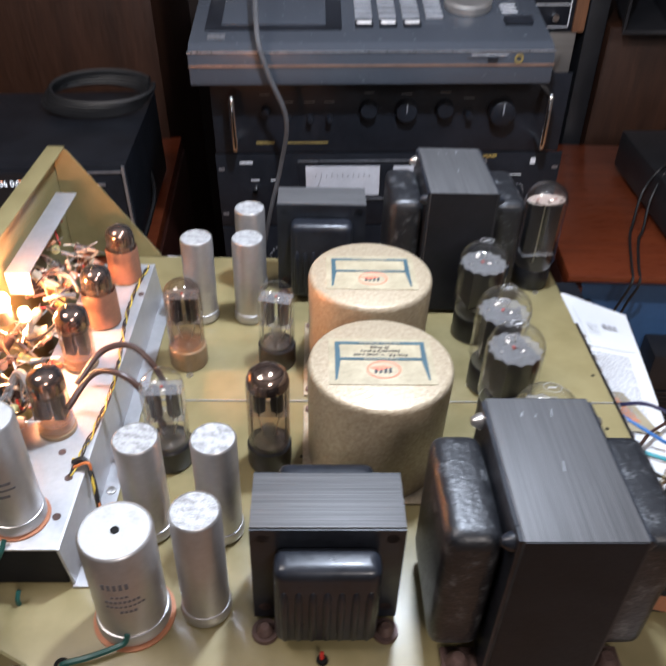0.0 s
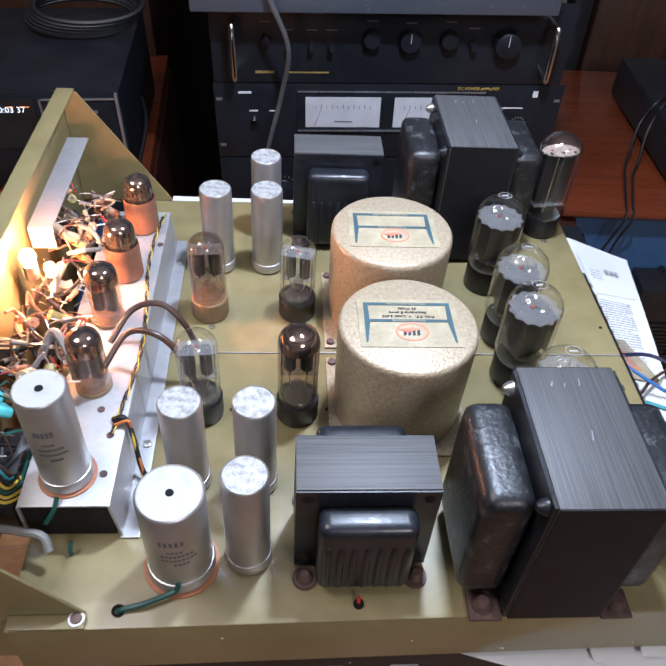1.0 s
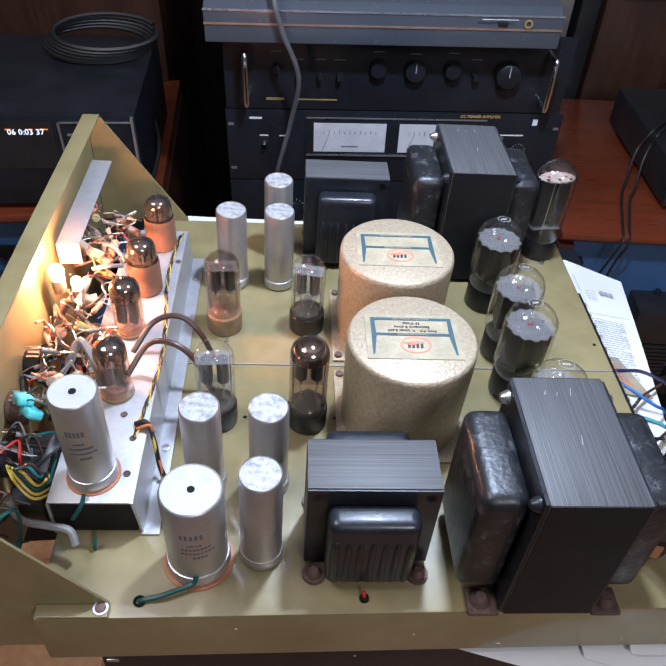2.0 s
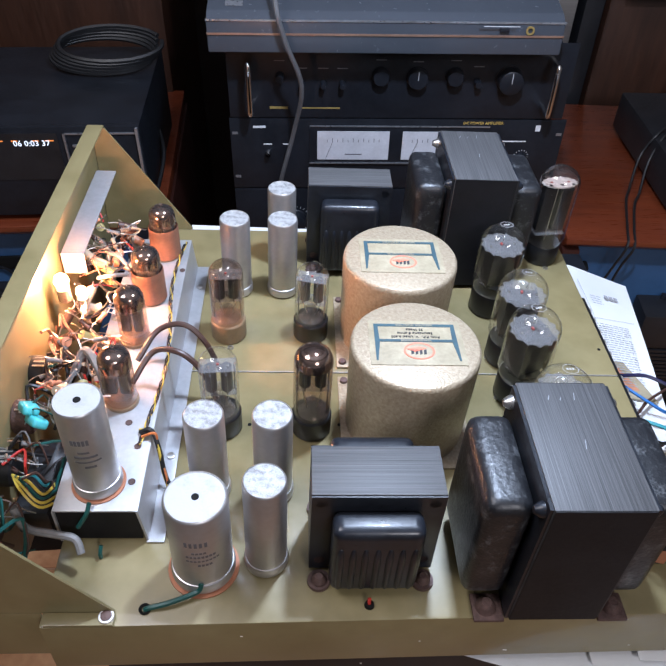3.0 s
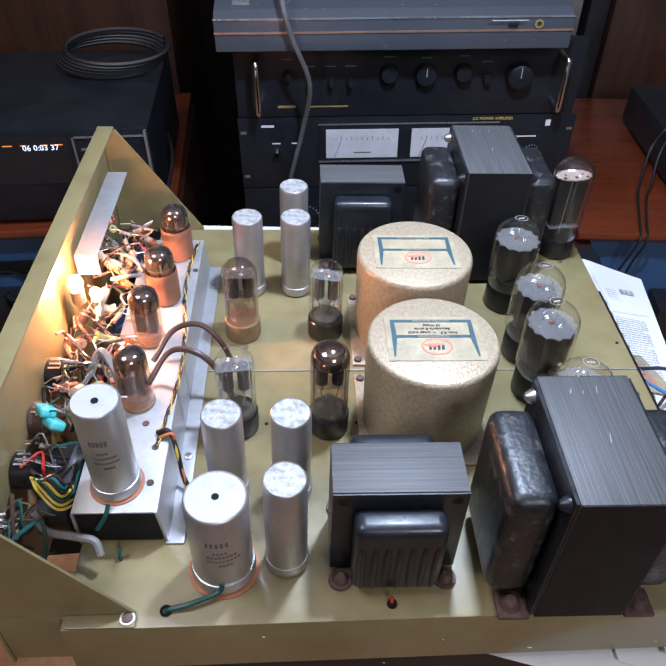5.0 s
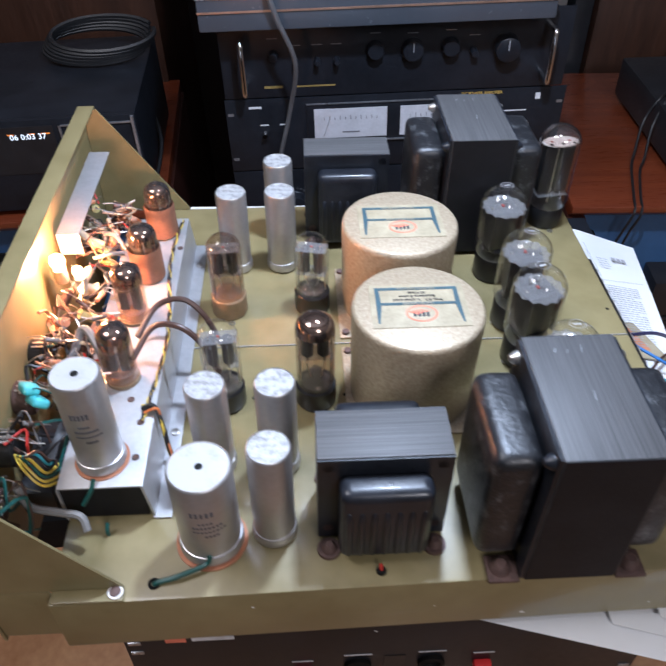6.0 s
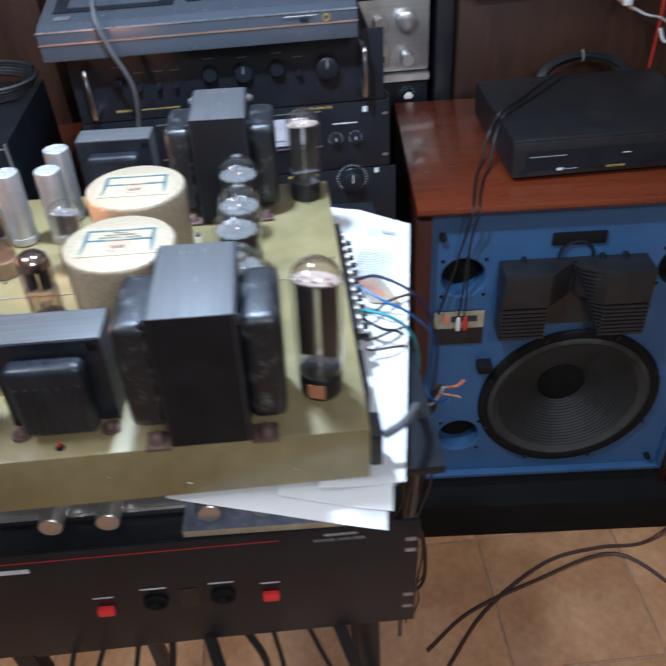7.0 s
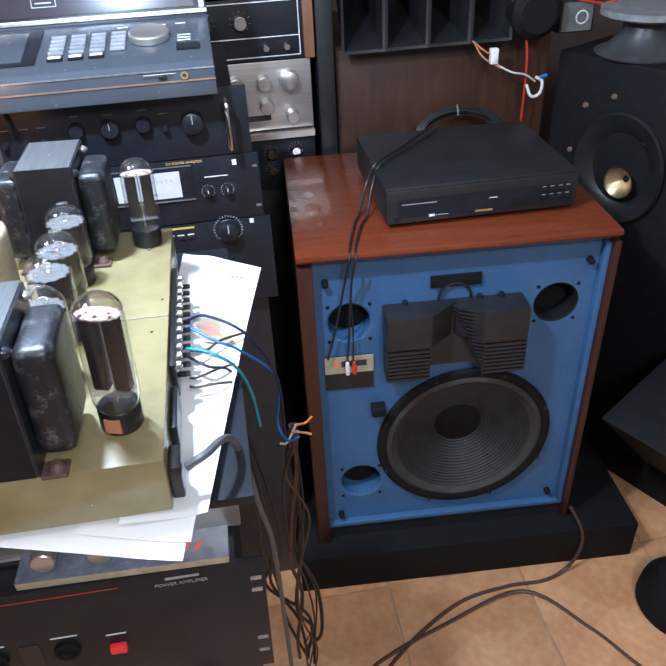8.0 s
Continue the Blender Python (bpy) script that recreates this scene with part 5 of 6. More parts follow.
for x in (-0.034, 0.036):
    part("socket", L([(0.004, 0), (0.013, 0), (0.013, 0.004), (0.009, 0.005), (0.007, 0.001), (0, 0.001)], 24, m=Matrix.Translation((x, 0, 0.084)) @ pose(0, 0, 0, 90, 0, 0)), RUBBER, fr)
    part("print_mark", B(x - 0.013, x + 0.013, -0.0006, 0, 0.104, 0.1055), WHITE_PRINT, fr)
part("print_frame", B(-0.009, 0.011, -0.0008, 0, 0.066, 0.100), BLACK_PLASTIC, fr)
for sx in (-1, 1):
    for z in (0.03, 0.052, 0.132, 0.150):
        part("rack_slot", B(sx * 0.2325 - 0.0055, sx * 0.2325 + 0.0055, -0.0010, 0, z - 0.0026, z + 0.0026, bevel=0.0004), GREY_TRIM, fr)
BASE = UPRIGHT
sd = thing("rack_stand", (0.030, 0.080, 0), "black tubular stand carrying the rack amplifier", "stand")
for x in (-0.20, 0.20):
    for y in (0.03, 0.33):
        part("leg", B(x - 0.012, x + 0.012, y - 0.012, y + 0.012, 0.0, 0.7540, bevel=0.002), BLACK_PLASTIC, sd)
for y in (0.03, 0.33):
    part("cross_bar", B(-0.187, 0.187, y - 0.010, y + 0.010, 0.732, 0.7540, bevel=0.002), BLACK_PLASTIC, sd)
dn = thing("patch_cables", (0, 0, 0), "dark cables hanging under the rack amplifier", "cable")
rnd = random.Random(4)
for i in range(9):
    x = -0.10 + 0.036 * i
    part("cord", W([(x, 0.10, 0.775), (x + rnd.uniform(-0.03, 0.03), 0.05 + rnd.uniform(-0.02, 0.03), 0.70), (x + rnd.uniform(-0.06, 0.06), 0.07, 0.60), (x + rnd.uniform(-0.1, 0.1), 0.12, 0.42)], rnd.choice((0.003, 0.0045, 0.008))), WIRE["black"], dn)

BASE = LEAN
rc = thing("silver_receiver", (0.03, 0.130, 0.9420), "silver faced receiver with machined metal knobs", "receiver")
part("case", B(-0.235, 0.238, 0.012, 0.27, 0.002, 0.1475, bevel=0.002), BLACK_METAL, rc)
part("front_panel", B(-0.240, 0.243, 0, 0.011, 0.006, 0.140, bevel=0.001), SILVER, rc)
part("base_trim", B(-0.240, 0.060, -0.004, 0.0, 0.0, 0.006), CHROME, rc)
part("screw", L([(0, 0), (0.005, 0), (0.004, 0.002), (0, 0.002)], 12, m=pose(0.205, 0, 0.040, 90, 0, 0)), RUST, rc)
for x in (-0.185, -0.0945, -0.0407, 0.056, 0.108):
    knob(rc, x, 0.0215, 0.0128, 0.028, SILVER)
mg = thing("magazine", pose(0.160, 0.157, 0.9405, 0, 0, -1.2), "bluish magazine with red lettering on the rack", "magazine")
part("page_block", B(-0.10, 0.10, -0.064, -0.018, 0.0, 0.0095, bevel=0.001), CREAM, mg)
part("cover", B(-0.10, 0.10, -0.0645, -0.018, 0.0096, 0.0103), mat("magazine_cover", (0.16, 0.18, 0.24), 0.25, 0, 0.5, 12), mg)
for k in range(4):
    part("cover_print", P([(0.028 + 0.012 * k, -0.054), (0.035 + 0.012 * k, -0.052), (0.041 + 0.012 * k, -0.040), (0.034 + 0.012 * k, -0.043)], "z", 0.0104, 0.0107), LABEL_RED, mg, flat=True)


def droop(x, y):
    return -0.30 * max(0.0, x - 0.268) * min(1.0, max(0.0, y / 0.4))


def sheet(name, corners, z, lift, label, seed):
    """A sheet of paper draped over a level, with slightly curled edges."""
    r = random.Random(seed)
    s = thing(name, (0, 0, z), label, "paper")
    bm = bmesh.new()
    n = 12
    a, b, c, d = [Vector((*p, 0)) for p in corners]
    ph = r.uniform(0, 6)
    grid = []
    for i in range(n + 1):
        row = []
        for j in range(n + 1):
            u, v = i / n, j / n
            p = a * (1 - u) * (1 - v) + b * u * (1 - v) + c * u * v + d * (1 - u) * v
            p.z = lift * (abs(2 * u - 1) ** 3 * 0.6 + 0.25 * (1 + math.sin(ph + 5 * u + 3 * v))) + 0.0004
            p.z += droop(p.x, p.y)
            row.append(bm.verts.new(p))
        grid.append(row)
    for i in range(n):
        for j in range(n):
            bm.faces.new((grid[i][j], grid[i + 1][j], grid[i + 1][j + 1], grid[i][j + 1]))
    g = bmesh.ops.extrude_face_region(bm, geom=bm.faces[:])
    bmesh.ops.translate(bm, vec=(0, 0, 0.0003), verts=[v for v in g["geom"] if isinstance(v, bmesh.types.BMVert)])
    part("page", bm, PAPER, s)
    return s


ps = sheet("paper_sheet", [(0.19, 0.0), (0.2545, 0.0), (0.3290, 0.411), (0.236, 0.434)], ZB - 0.0035, 0.003, "white printed schematic sheet under the chassis", 1)
pt = Matrix.Translation((0, 0, 0.0043))
rnd = random.Random(21)


def print_line(x0, x1, y, h, words_only=True):
    bm = bmesh.new()
    x = x0
    while x < x1:
        w = rnd.uniform(0.0018, 0.0060) if words_only else x1 - x0
        box(bm, x, min(x + w, x1), y, y + h, 0.0044, 0.00455)
        x += w + 0.0012
    for v in bm.verts:
        v.co.z += droop(v.co.x, v.co.y)
    part("text_line", bm, TEXT_GREY, ps, flat=True)


for k in range(26):
    print_line(0.258 - 0.0010 * k, 0.2995 - 0.0006 * k - (0.008 if k % 7 == 5 else 0), 0.326 - 0.0034 * k, 0.0010)
print_line(0.266, 0.2663, 0.340, 0.058, False)
print_line(0.254, 0.310, 0.338, 0.0004, False)
for k in range(3):
    print_line(0.290 + 0.0055 * k, 0.294 + 0.0055 * k, 0.372, 0.0065, False)
for k in range(4):
    print_line(0.272, 0.284, 0.372 - 0.004 * k, 0.0008)
sheet("paper_sheet", [(0.078, 0.007), (0.2355, -0.0385), (0.258, 0.10), (0.10, 0.14)], ZB - 0.0075, 0.003, "white paper sheet jutting out below the chassis", 2)
sheet("paper_sheet", [(0.16, -0.001), (0.2417, -0.024), (0.262, 0.1), (0.16, 0.12)], ZB - 0.0055, 0.002, "white paper sheet under the chassis edge", 3)
sheet("paper_sheet", [(-0.145, 0.33), (0.10, 0.33), (0.10, 0.480), (-0.145, 0.484)], ZB - 0.0012, 0.001, "white paper sheet behind the chassis", 5)
bd = thing("board", (0, 0, 0), "dark board lying under the papers and chassis", "board")
part("board", B(-0.17, 0.29, 0.02, 0.46, 1.0900, 1.0985, bevel=0.001), BLACK_METAL, bd)

# ---- wiring ----
WIRE_Z = ZT - 1.164
sw = thing("speaker_wires", (0, 0, WIRE_Z), "black, blue and teal speaker wires off the terminal strip", "cable")
for pts, c, r in (([(0.243, 0.226, 1.143), (0.264, 0.214, 1.153), (0.301, 0.207, 1.130), (0.327, 0.227, 1.060), (0.333, 0.25, 0.96)], "navy", 0.0015),
                  ([(0.243, 0.220, 1.140), (0.271, 0.198, 1.133), (0.292, 0.206, 1.114), (0.328, 0.240, 1.050), (0.326, 0.262, 0.970), (0.334, 0.240, 0.960), (0.347, 0.232, 0.970)], "blue", 0.0014),
                  ([(0.243, 0.181, 1.140), (0.264, 0.166, 1.143), (0.286, 0.168, 1.122), (0.298, 0.182, 1.080), (0.304, 0.20, 1.02)], "teal", 0.0016),
                  ([(0.243, 0.182, 1.130), (0.261, 0.167, 1.127), (0.281, 0.176, 1.112), (0.300, 0.19, 1.06)], "black", 0.0014), ([(0.245, 0.195, 1.128), (0.259, 0.203, 1.121), (0.274, 0.218, 1.121), (0.301, 0.239, 1.114)], "brown", 0.0014),
                  ([(0.244, 0.155, 1.125), (0.250, 0.160, 1.121), (0.268, 0.169, 1.121), (0.285, 0.184, 1.115)], "brown", 0.0012), ([(0.244, 0.142, 1.125), (0.250, 0.145, 1.121), (0.267, 0.147, 1.121), (0.281, 0.156, 1.114)], "brown", 0.0012)):
    part("wire", W(pts, r), WIRE[c], sw)
bp = thing("printed_card", (0, 0, WIRE_Z), "tan printed card lying on the white sheet", "paper")
part("card", P([(0.245, 0.280), (0.273, 0.273), (0.288, 0.222), (0.258, 0.229)][::-1], "z", 1.1132, 1.1136), CREAM, bp)
part("print_patch", P([(0.250, 0.270), (0.266, 0.266), (0.276, 0.236), (0.260, 0.240)][::-1], "z", 1.1137, 1.1139), WIRE["pink"], bp)
pc = thing("mains_lead", (0, 0, WIRE_Z), "grey-black mains lead dropping from the chassis", "cable")
part("cord", W([(0.242, 0.025, 1.137), (0.257, 0.030, 1.143), (0.275, 0.062, 1.128), (0.286, 0.095, 1.06), (0.294, 0.140, 0.960), (0.305, 0.195, 0.840), (0.313, 0.274, 0.610), (0.32, 0.30, 0.36)], 0.0034, 8), WIRE["cord"], pc)
BASE = UPRIGHT
hc = thing("hanging_cables", (0, 0, 0), "tangled black cables hanging beside the rack", "cable")
rnd = random.Random(11)
for i in range(6):
    dx, dy = rnd.uniform(-0.010, 0.020), rnd.uniform(-0.02, 0.05)
    part("cord", W([(0.334 + 0.3 * dx, 0.262, 0.945), (0.330 + 0.6 * dx, 0.275 + 0.5 * dy, 0.90)] + [(0.322 + dx + rnd.uniform(-0.014, 0.018), 0.31 + dy + 0.02 * k + rnd.uniform(-0.02, 0.02), 0.82 - 0.13 * k) for k in range(6)], rnd.choice((0.0016, 0.0024, 0.0034))), WIRE["black" if i % 4 else "brown"], hc)
for k in range(3):
    part("cord", W([(0.255, 0.30 + 0.02 * k, 0.935), (0.276 + 0.004 * k, 0.30 + 0.02 * k, 0.85), (0.279 + 0.014 * k, 0.326, 0.66), (0.292 - 0.01 * k, 0.38, 0.50), (0.300 + 0.02 * k, 0.40, 0.36), (0.33, 0.42, 0.20)], 0.0028), WIRE["black"], hc)
for pts, c in (([(0.340, 0.24, 0.964), (0.350, 0.232, 0.972), (0.358, 0.232, 0.980)], "orange"), ([(0.335, 0.245, 0.950), (0.348, 0.236, 0.954), (0.356, 0.236, 0.950)], "pink"), ([(0.340, 0.25, 0.955), (0.328, 0.25, 0.930), (0.320, 0.255, 0.925)], "white")):
    part("stripped_end", W(pts, 0.0014), WIRE[c], hc)
fc = thing("floor_cable", (0, 0, 0), "dark cable lying in loops on the tiles", "cable")
for pts in ([(0.40, 0.36, 0.004), (0.524, 0.495, 0.004), (0.695, 0.601, 0.004), (0.83, 0.626, 0.004), (0.926, 0.624, 0.004), (0.990, 0.640, 0.012), (1.022, 0.648, 0.07), (1.024, 0.664, 0.122), (1.014, 0.712, 0.150)], [(0.38, 0.42, 0.004), (0.486, 0.495, 0.004), (0.649, 0.554, 0.004), (0.862, 0.602, 0.011), (0.977, 0.486, 0.004), (1.03, 0.396, 0.004), (1.10, 0.28, 0.004)]):
    part("cord", W(pts, 0.0040), WIRE["brown"], fc)
sp = thing("signal_lead", (0, 0, 0), "twin black lead draped down the blue baffle", "cable")
for pts in ([(0.752, 1.108, 0.988), (0.690, 1.050, 0.984), (0.636, 0.985, 0.986), (0.590, 0.942, 0.984), (0.568, 0.935, 0.945), (0.545, 0.890, 0.908), (0.527, 0.850, 0.905), (0.503, 0.771, 0.904), (0.495, 0.738, 0.894), (0.488, 0.742, 0.855), (0.481, 0.752, 0.806), (0.468, 0.762, 0.731), (0.449, 0.764, 0.655)],
            [(0.760, 1.095, 0.986), (0.690, 1.020, 0.986), (0.641, 0.972, 0.986), (0.594, 0.928, 0.984), (0.574, 0.912, 0.945), (0.556, 0.872, 0.908), (0.538, 0.840, 0.905), (0.514, 0.771, 0.904), (0.506, 0.736, 0.892), (0.500, 0.744, 0.850), (0.497, 0.752, 0.802), (0.492, 0.758, 0.707), (0.487, 0.757, 0.650)]):
    part("cord", W(pts, 0.0023), WIRE["black"], sp)
part("cord", W([(0.497, 0.752, 0.802), (0.500, 0.757, 0.74), (0.499, 0.757, 0.648)], 0.0018), WIRE["black"], sp)
for x, c in ((0.486, "white"), (0.500, "red")):
    part("plug", L([(0, 0), (0.0045, 0.001), (0.0052, 0.018), (0.0034, 0.030), (0, 0.032)], 14, (x, 0.752, 0.620)), WIRE[c], sp)

BASE = LEAN
br = thing("bracket_wiring", (0.004, 0.004, ZT - 0.002), "twisted yellow and black wiring along the bracket", "wiring")
rnd = random.Random(2)
for c, ph in (("yellow", 0.0), ("black", 3.1), ("brown", 1.5)):
    part("wire", W([(-0.1300 + 0.0011 * math.sin(ph + 60 * t) - 0.004 * math.sin(7 * t), 0.325 - 0.225 * t, 0.0362 + 0.0009 * math.cos(ph + 60 * t)) for t in [i / 110 for i in range(111)]], 0.00048, 5, 2), WIRE[c], br)
for c, dx in (("green", 0), ("black", 0.002), ("orange", 0.004), ("yellow", -0.002)):
    part("wire", W([(-0.134 + dx * 0.4, 0.110 - dx, 0.036), (-0.1245 + dx * 0.3, 0.108 - dx * 0.6, 0.0385 + dx * 0.3), (-0.1215 - dx * 0.2, 0.101 + dx * 0.5, 0.028), (-0.1185 + dx * 0.4, 0.093 - dx * 0.4, 0.014), (-0.1145 - dx * 0.3, 0.086 + dx * 0.5, 0.0065), (-0.108 + dx, 0.084, 0.007), (-0.101 + dx * 1.5, 0.090 + dx, 0.004)], 0.0009, 5), WIRE[c], br)
for y0, y1 in ((0.200, 0.178), (0.178, 0.150)):
    part("sleeved_lead", W([(-0.142, y0 - 0.04, 0.052), (-0.130, y0 - 0.02, 0.062), (-0.112, y1 + 0.004, 0.066), (-0.098, y1, 0.054), (-0.088, y1 - 0.004, 0.030)], 0.0021, 8), WIRE["brown"], br, "brown sleeved lead")
for t in (0.02, 0.19, 0.36, 0.55, 0.72, 0.88):
    part("lacing_knot", L([(0, -0.0014), (0.0013, -0.0008), (0.0015, 0.0006), (0, 0.0014)], 9, (-0.1300 - 0.004 * math.sin(7 * t), 0.325 - 0.225 * t, 0.0362)), WIRE["black"], br)
part("sleeve", W([(-0.134, 0.110, 0.036), (-0.1262, 0.1085, 0.0395), (-0.1216, 0.102, 0.029), (-0.1180, 0.093, 0.014), (-0.1135, 0.087, 0.0065)], 0.0016, 8), WIRE["black"], br, "black cloth sleeve")
gw = thing("ground_wires", (0, 0, ZT), "short teal wires through holes in the chassis", "wiring")
part("wire", W([(-0.1145, 0.0105, -0.002), (-0.113, 0.0105, 0.0015), (-0.102, 0.0120, 0.004), (-0.090, 0.0165, 0.0045), (-0.084, 0.0190, 0.006), (-0.0825, 0.0205, 0.0115)], 0.0016, 6), WIRE["green"], gw)
part("grommet", L([(0.0018, 0.0002), (0.0036, 0.0006), (0.0036, 0.0002)], 14, (-0.1145, 0.0105, 0.0003)), RUBBER, gw)
part("wire", W([(-0.146, 0.044, -0.002), (-0.146, 0.044, 0.004), (-0.1455, 0.047, 0.008)], 0.0013, 6), WIRE["green"], gw)
part("wire", W([(-0.150, 0.058, 0.036), (-0.152, 0.054, 0.030), (-0.158, 0.052, 0.020)], 0.0014, 6), WIRE["green"], gw)

pts = thing("pilot_lamp", (-0.1998, 0.2239, ZT + 0.070), "glowing bare pilot bulb behind the panel", "lamp")
part("bulb", L([(0, -0.005), (0.0042, -0.003), (0.0055, 0.001), (0.0042, 0.005), (0, 0.0065)], 18), BULB, pts)
part("socket", L([(0, -0.016), (0.005, -0.016), (0.005, -0.005), (0, -0.005)], 16), NICKEL, pts)
pt2 = thing("pilot_lamp", (-0.1874, 0.2244, ZT + 0.060), "second dimmer pilot bulb beside the wiring", "lamp")
part("bulb", L([(0, -0.004), (0.0034, -0.002), (0.0042, 0.001), (0.0034, 0.004), (0, 0.005)], 18), BULB_2, pt2)
part("socket", L([(0, -0.014), (0.0042, -0.014), (0.0042, -0.004), (0, -0.004)], 16), NICKEL, pt2)

# components soldered behind the panel
wr = thing("soldered_wiring", (0, 0, ZT), "nest of resistors, capacitors and wires behind the panel", "wiring")
rnd = random.Random(7)
cols = ["cream", "cream", "brown", "brown", "grey", "grey", "red", "pink", "black"]
for i in range(64):
    x, y, z = rnd.uniform(-0.198, -0.160), rnd.choice((rnd.uniform(0.12, 0.235), rnd.uniform(0.27, 0.33))), rnd.uniform(0.030, 0.060)
    m = Matrix.Translation((x, y, z)) @ pose(0, 0, 0, rnd.uniform(40, 140), rnd.uniform(-40, 40), rnd.uniform(0, 360))
    k = rnd.random()
    if k < 0.5:
        c = part("resistor", L([(0, -0.0052), (0.0016, -0.005), (0.0021, -0.0042), (0.0016, -0.003), (0.0016, 0.003), (0.0021, 0.0042), (0.0016, 0.005), (0, 0.0052)], 10, m=m), WIRE[rnd.choice(("pink", "brown", "cream", "grey"))], wr)
    else:
        c = part("capacitor", L([(0, -0.008), (0.0034, -0.0075), (0.0036, 0.0075), (0, 0.008)], 12, m=m), WIRE[rnd.choice(("ochre", "brown", "cream", "pink"))], wr)
    part("lead", W([m @ Vector((0, 0, -0.016)), m @ Vector((0.001, 0.0015, -0.008)), m @ Vector((0, 0, 0)), m @ Vector((0, 0.001, 0.008)), m @ Vector((0.002, 0, 0.016))], 0.0005, 5, 3), NICKEL, c)
for i in range(34):
    x, y, z = rnd.uniform(-0.200, -0.158), rnd.uniform(0.12, 0.335), rnd.uniform(0.034, 0.058)
    q = [(x, y, z)]
    for _ in range(3):
        q.append((min(-0.152, max(-0.202, q[-1][0] + rnd.uniform(-0.014, 0.014))), q[-1][1] + rnd.uniform(-0.022, 0.022), min(0.066, max(0.022, q[-1][2] + rnd.uniform(-0.01, 0.014)))))
    part("wire", W(q, rnd.choice((0.0006, 0.0009, 0.0012)), 5, 4), WIRE[rnd.choice(cols + ["black"])], wr)
for pts_, c, r in (([(-0.180, 0.155, 0.045), (-0.172, 0.165, 0.058), (-0.160, 0.150, 0.054), (-0.156, 0.142, 0.04)], "grey", 0.003), ([(-0.178, 0.275, 0.06), (-0.166, 0.262, 0.066), (-0.157, 0.252, 0.060)], "grey", 0.0016), ([(-0.180, 0.245, 0.058), (-0.168, 0.238, 0.066), (-0.158, 0.245, 0.062)], "grey", 0.0016)):
    part("sleeved_lead", W(pts_, r, 8), WIRE[c], wr)
# pots and switches near the camera's end of the panel
for i, (y, z) in enumerate(((0.045, 0.030), (0.085, 0.034), (0.125, 0.036), (0.165, 0.036), (0.30, 0.036))):
    part("potentiometer", L([(0, 0), (0.011, 0), (0.0115, 0.001), (0.0115, 0.010), (0.010, 0.0115), (0, 0.0115)], 24, m=Matrix.Translation((XP + 0.0005, y, z)) @ pose(0, 0, 0, 0, 90, 0)), BAKELITE if i % 2 else RUST, wr)
    for k in range(3):
        part("solder_tag", B(XP + 0.003, XP + 0.011, y - 0.005 + 0.004 * k, y - 0.0036 + 0.004 * k, z + 0.011, z + 0.0115), NICKEL, wr)
    for k in range(5):
        a, b = XP + rnd.uniform(0.008, 0.02), y + rnd.uniform(-0.012, 0.012)
        part("wire", W([(a, b, z + 0.012), (a + rnd.uniform(0.0, 0.012), b + rnd.uniform(-0.012, 0.012), z + rnd.uniform(0.012, 0.022)), (a + rnd.uniform(0.005, 0.022), b + rnd.uniform(-0.02, 0.02), z + rnd.uniform(0.0, 0.014)), (a + rnd.uniform(0.006, 0.024), b + rnd.uniform(-0.02, 0.02), z - 0.012)], rnd.choice((0.0006, 0.0009, 0.0012)), 5, 4), WIRE[rnd.choice(("black", "brown", "grey", "black", "cream", "green", "red"))], wr)
        m = Matrix.Translation((a + rnd.uniform(0, 0.008), b + rnd.uniform(-0.01, 0.01), z + rnd.uniform(0.004, 0.016))) @ pose(0, 0, 0, rnd.uniform(50, 130), rnd.uniform(-40, 40), rnd.uniform(0, 360))
        c = part("resistor", L([(0, -0.0042), (0.0013, -0.004), (0.0017, -0.0034), (0.0013, -0.0024), (0.0013, 0.0024), (0.0017, 0.0034), (0.0013, 0.004), (0, 0.0042)], 9, m=m), WIRE[rnd.choice(("brown", "brown", "cream", "grey", "ochre"))], wr)
        part("lead", W([m @ Vector((0, 0, -0.012)), m @ Vector((0.001, 0.001, -0.005)), m @ Vector((0, 0.001, 0.005)), m @ Vector((0.002, 0, 0.012))], 0.0004, 5, 3), NICKEL, c)
part("dark_box", B(-0.1985, -0.1775, 0.060, 0.118, 0.001, 0.022, bevel=0.002), BLACK_PLASTIC, wr)
for y, x, z, tilt in ((0.1195, -0.1985, 0.0500, 25), (0.1120, -0.1925, 0.0460, 40)):
    part("ceramic_capacitor", B(-0.0052, 0.0052, -0.0032, 0.0032, -0.0076, 0.0076, bevel=0.0024, seg=3), WIRE["cyan"], wr, "glossy turquoise capacitor", m=Matrix.Translation((x, y, z)) @ pose(0, 0, 0, 62, tilt, 24))
for k in range(7):
    part("wire", W([(-0.198 + 0.002 * k, 0.075 - 0.002 * k, 0.040 + 0.002 * k), (-0.188 + 0.001 * k, 0.060 + 0.002 * k, 0.046), (-0.178, 0.055 + 0.003 * k, 0.036), (-0.172 - 0.002 * k, 0.070 + 0.004 * k, 0.022)], 0.0009, 5), WIRE[("yellow", "yellow", "green", "yellow", "black", "teal", "brown")[k]], wr)
part("shielded_cable", W([(-0.190, 0.050, 0.042), (-0.184, 0.045, 0.030), (-0.170, 0.046, 0.022), (-0.158, 0.044, 0.020), (-0.154, 0.038, 0.014)], 0.0024, 8), WIRE["grey"], wr, "grey shielded cable")
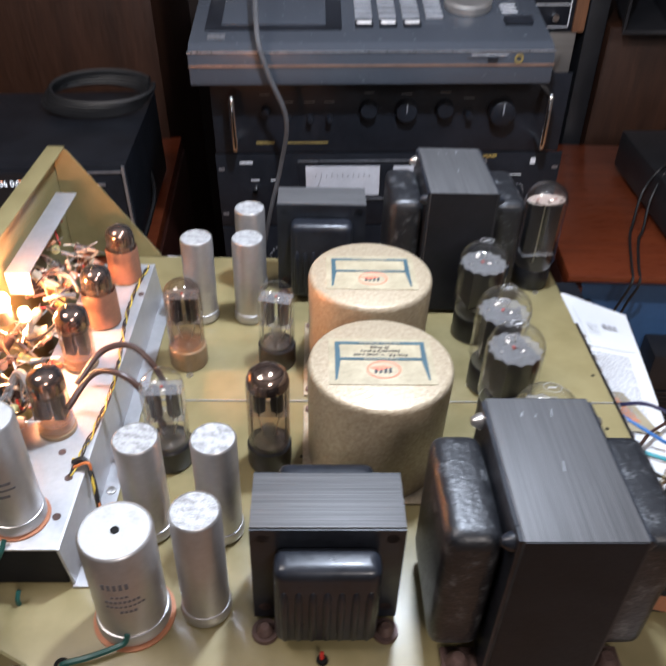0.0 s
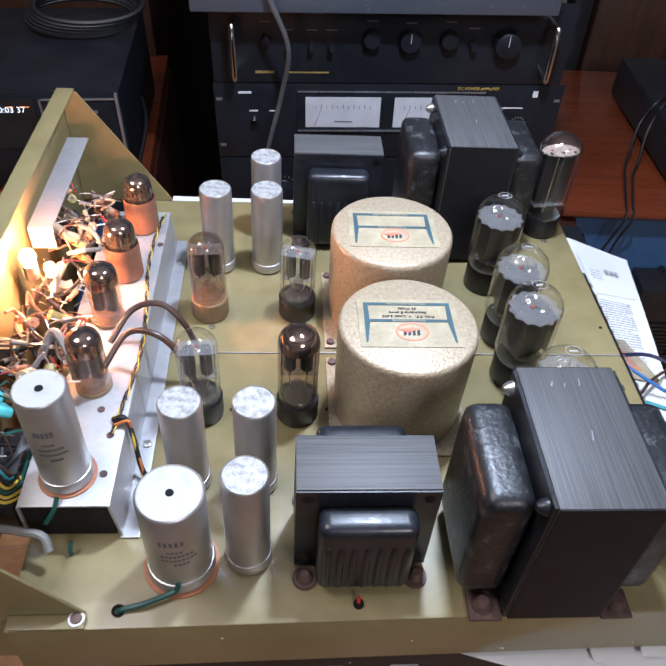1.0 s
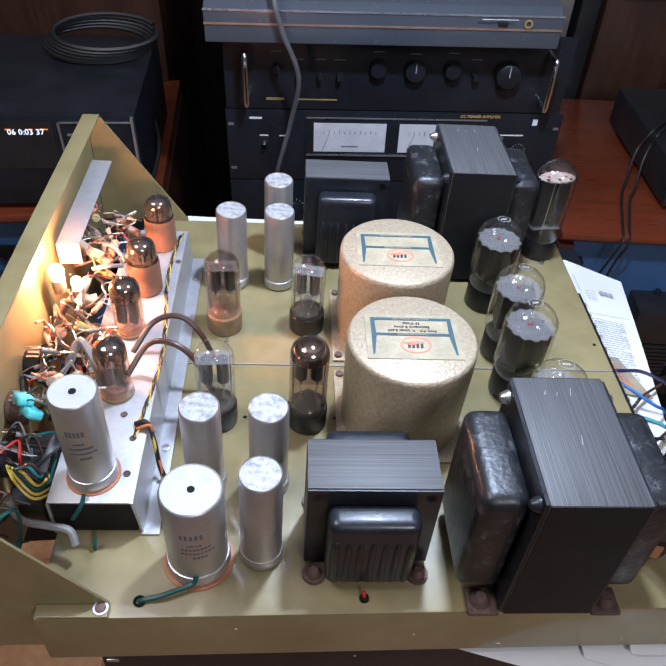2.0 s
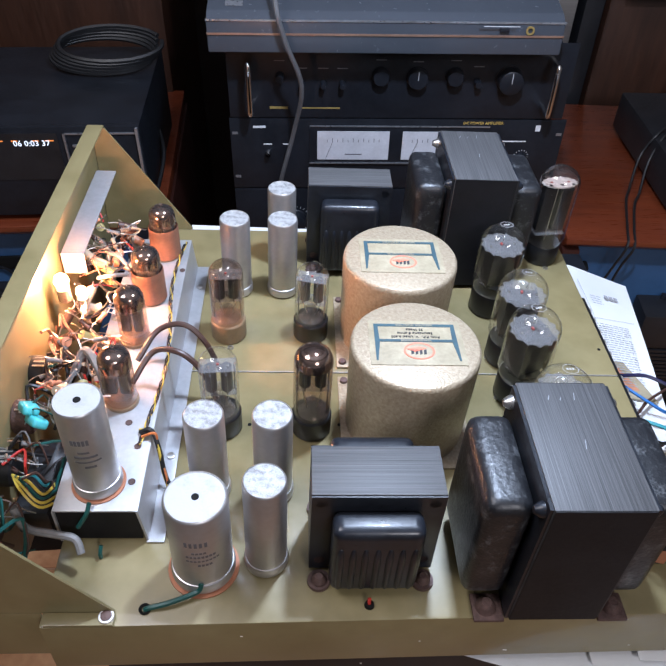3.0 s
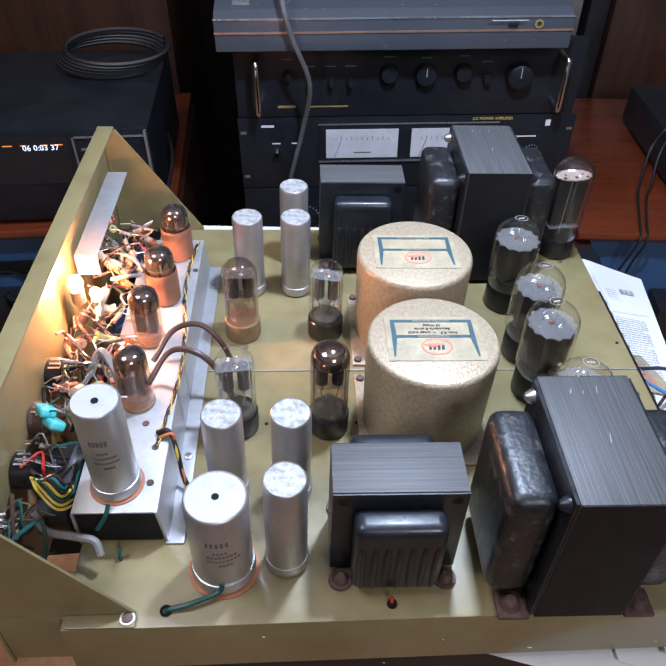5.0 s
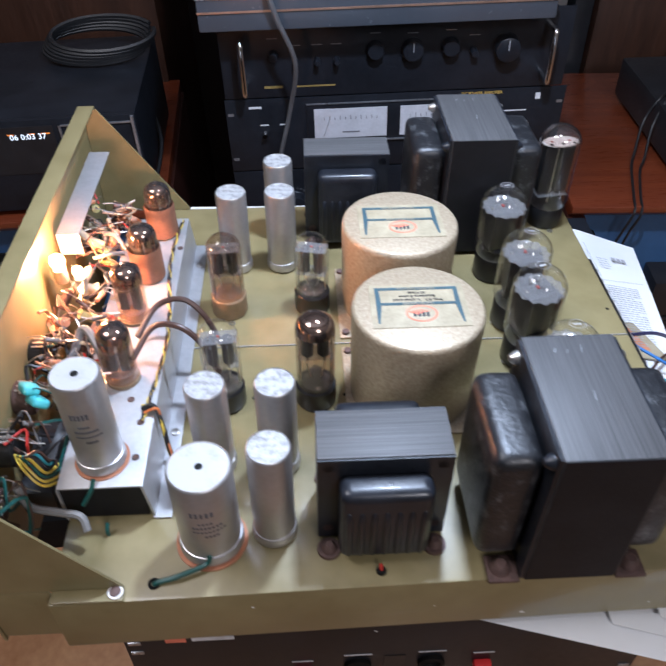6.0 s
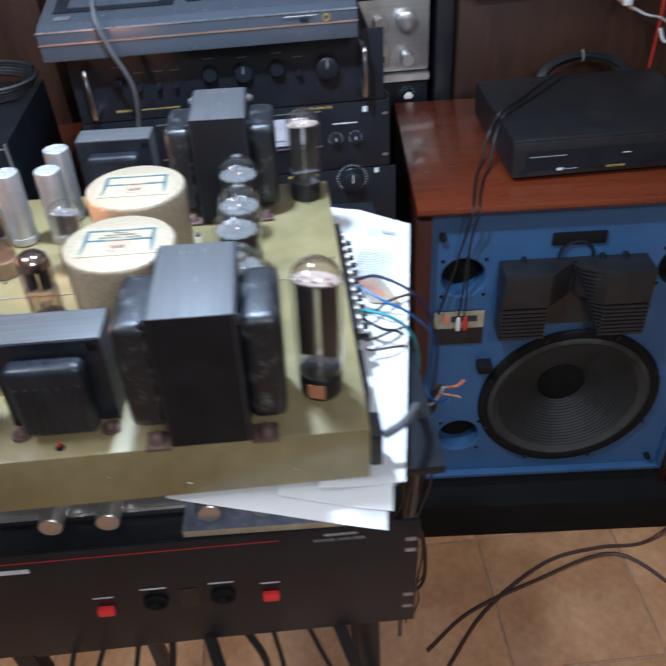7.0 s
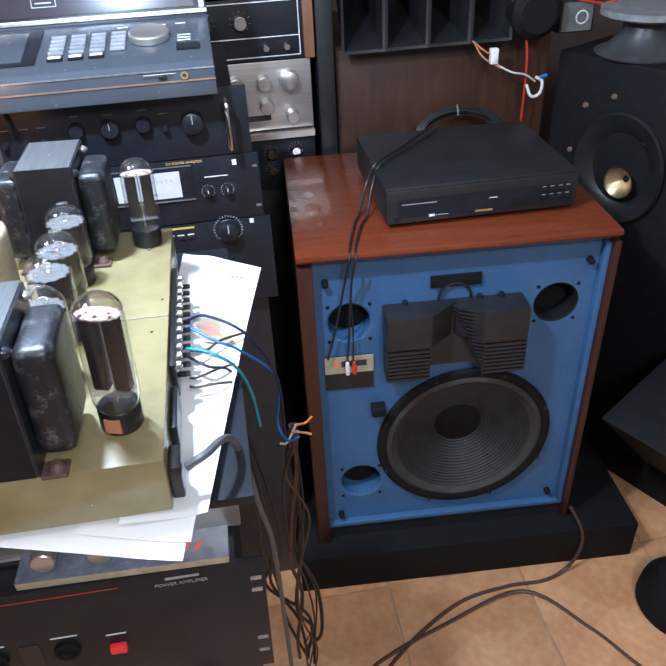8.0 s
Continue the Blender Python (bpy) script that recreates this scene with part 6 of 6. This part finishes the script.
for k in range(8):
    part("lacing_wire", W([(-0.184 + 0.001 * k, 0.075, 0.034), (-0.176, 0.085 + 0.002 * k, 0.040), (-0.168, 0.10, 0.034 - 0.001 * k), (-0.164, 0.11 + 0.002 * k, 0.026)], 0.0013, 5), WIRE["black"], wr)
for i in range(14):
    part("solder_joint", L([(0, -0.0012), (0.0012, 0), (0, 0.0014)], 7, m=Matrix.Translation((XP + rnd.uniform(0.006, 0.011), (0.045, 0.085, 0.125, 0.165)[i % 4] + rnd.uniform(-0.006, 0.005), 0.0465 if i % 4 else 0.0415))), NICKEL, wr)

# small marks on the chassis
ck = thing("chassis_hardware", (0, 0, ZT), "small eyelets, holes and a red grommet in the chassis", "hardware")
for x, y in ((-0.0819, 0.2315), (0.1264, 0.2907), (0.1260, 0.2236), (0.1248, 0.1790), (0.2065, 0.3480), (0.155, 0.205)):
    part("eyelet", L([(0.0014, 0.0002), (0.0026, 0.0002), (0.0024, 0.0010), (0.0015, 0.0010)], 12, (x, y, 0)), NICKEL, ck)
for x, y in ((-0.0623, 0.1504), (0.0026, 0.1508), (0.2230, 0.2353), (0.2150, 0.178), (-0.105, 0.335), (0.19, 0.14)):
    part("screw_hole", L([(0, 0.0003), (0.0014, 0.0003), (0.0014, 0.0001)], 10, (x, y, 0)), RUBBER, ck)
part("grommet", L([(0, 0.0002), (0.0030, 0.0002), (0.0026, 0.0022), (0, 0.0022)], 14, (0.0148, 0.0120, 0)), RUBBER, ck)
part("red_wire", W([(0.0148, 0.0122, 0.001), (0.0146, 0.0124, 0.0032), (0.0147, 0.0138, 0.0052)], 0.0011, 6), WIRE["red"], ck)
for x, z, w in ((0.0980, -0.0330, 0.0030), (0.1040, -0.0450, 0.0022), (0.0450, -0.0200, 0.0012), (-0.06, -0.012, 0.0016), (0.175, -0.028, 0.0012), (0.012, -0.0490, 0.0014)):
    part("paint_chip", P([(x, z), (x + w, z - w * 0.15), (x + w * 0.9, z + w * 0.25), (x + w * 0.2, z + w * 0.3)], "y", -0.00025, 0.0), WHITE_RING, ck, flat=True)

# ---- floor tiles ----
tile = None
T = 0.33
floor = bpy.data.objects["floor"]
me = None
for i in range(-8, 8):
    for j in range(-3, 8):
        x, y = 0.553 + T * i, 0.688 - T * j
        if me is None:
            t = part("tile", B(-T / 2 + 0.003, T / 2 - 0.003, -T / 2 + 0.003, T / 2 - 0.003, -0.012, 0.0, bevel=0.002), TERRACOTTA, floor)
            me = t.data
        else:
            t = new("tile", me)
            t.parent = floor
        t.location = (x + T / 2, y - T / 2, 0)
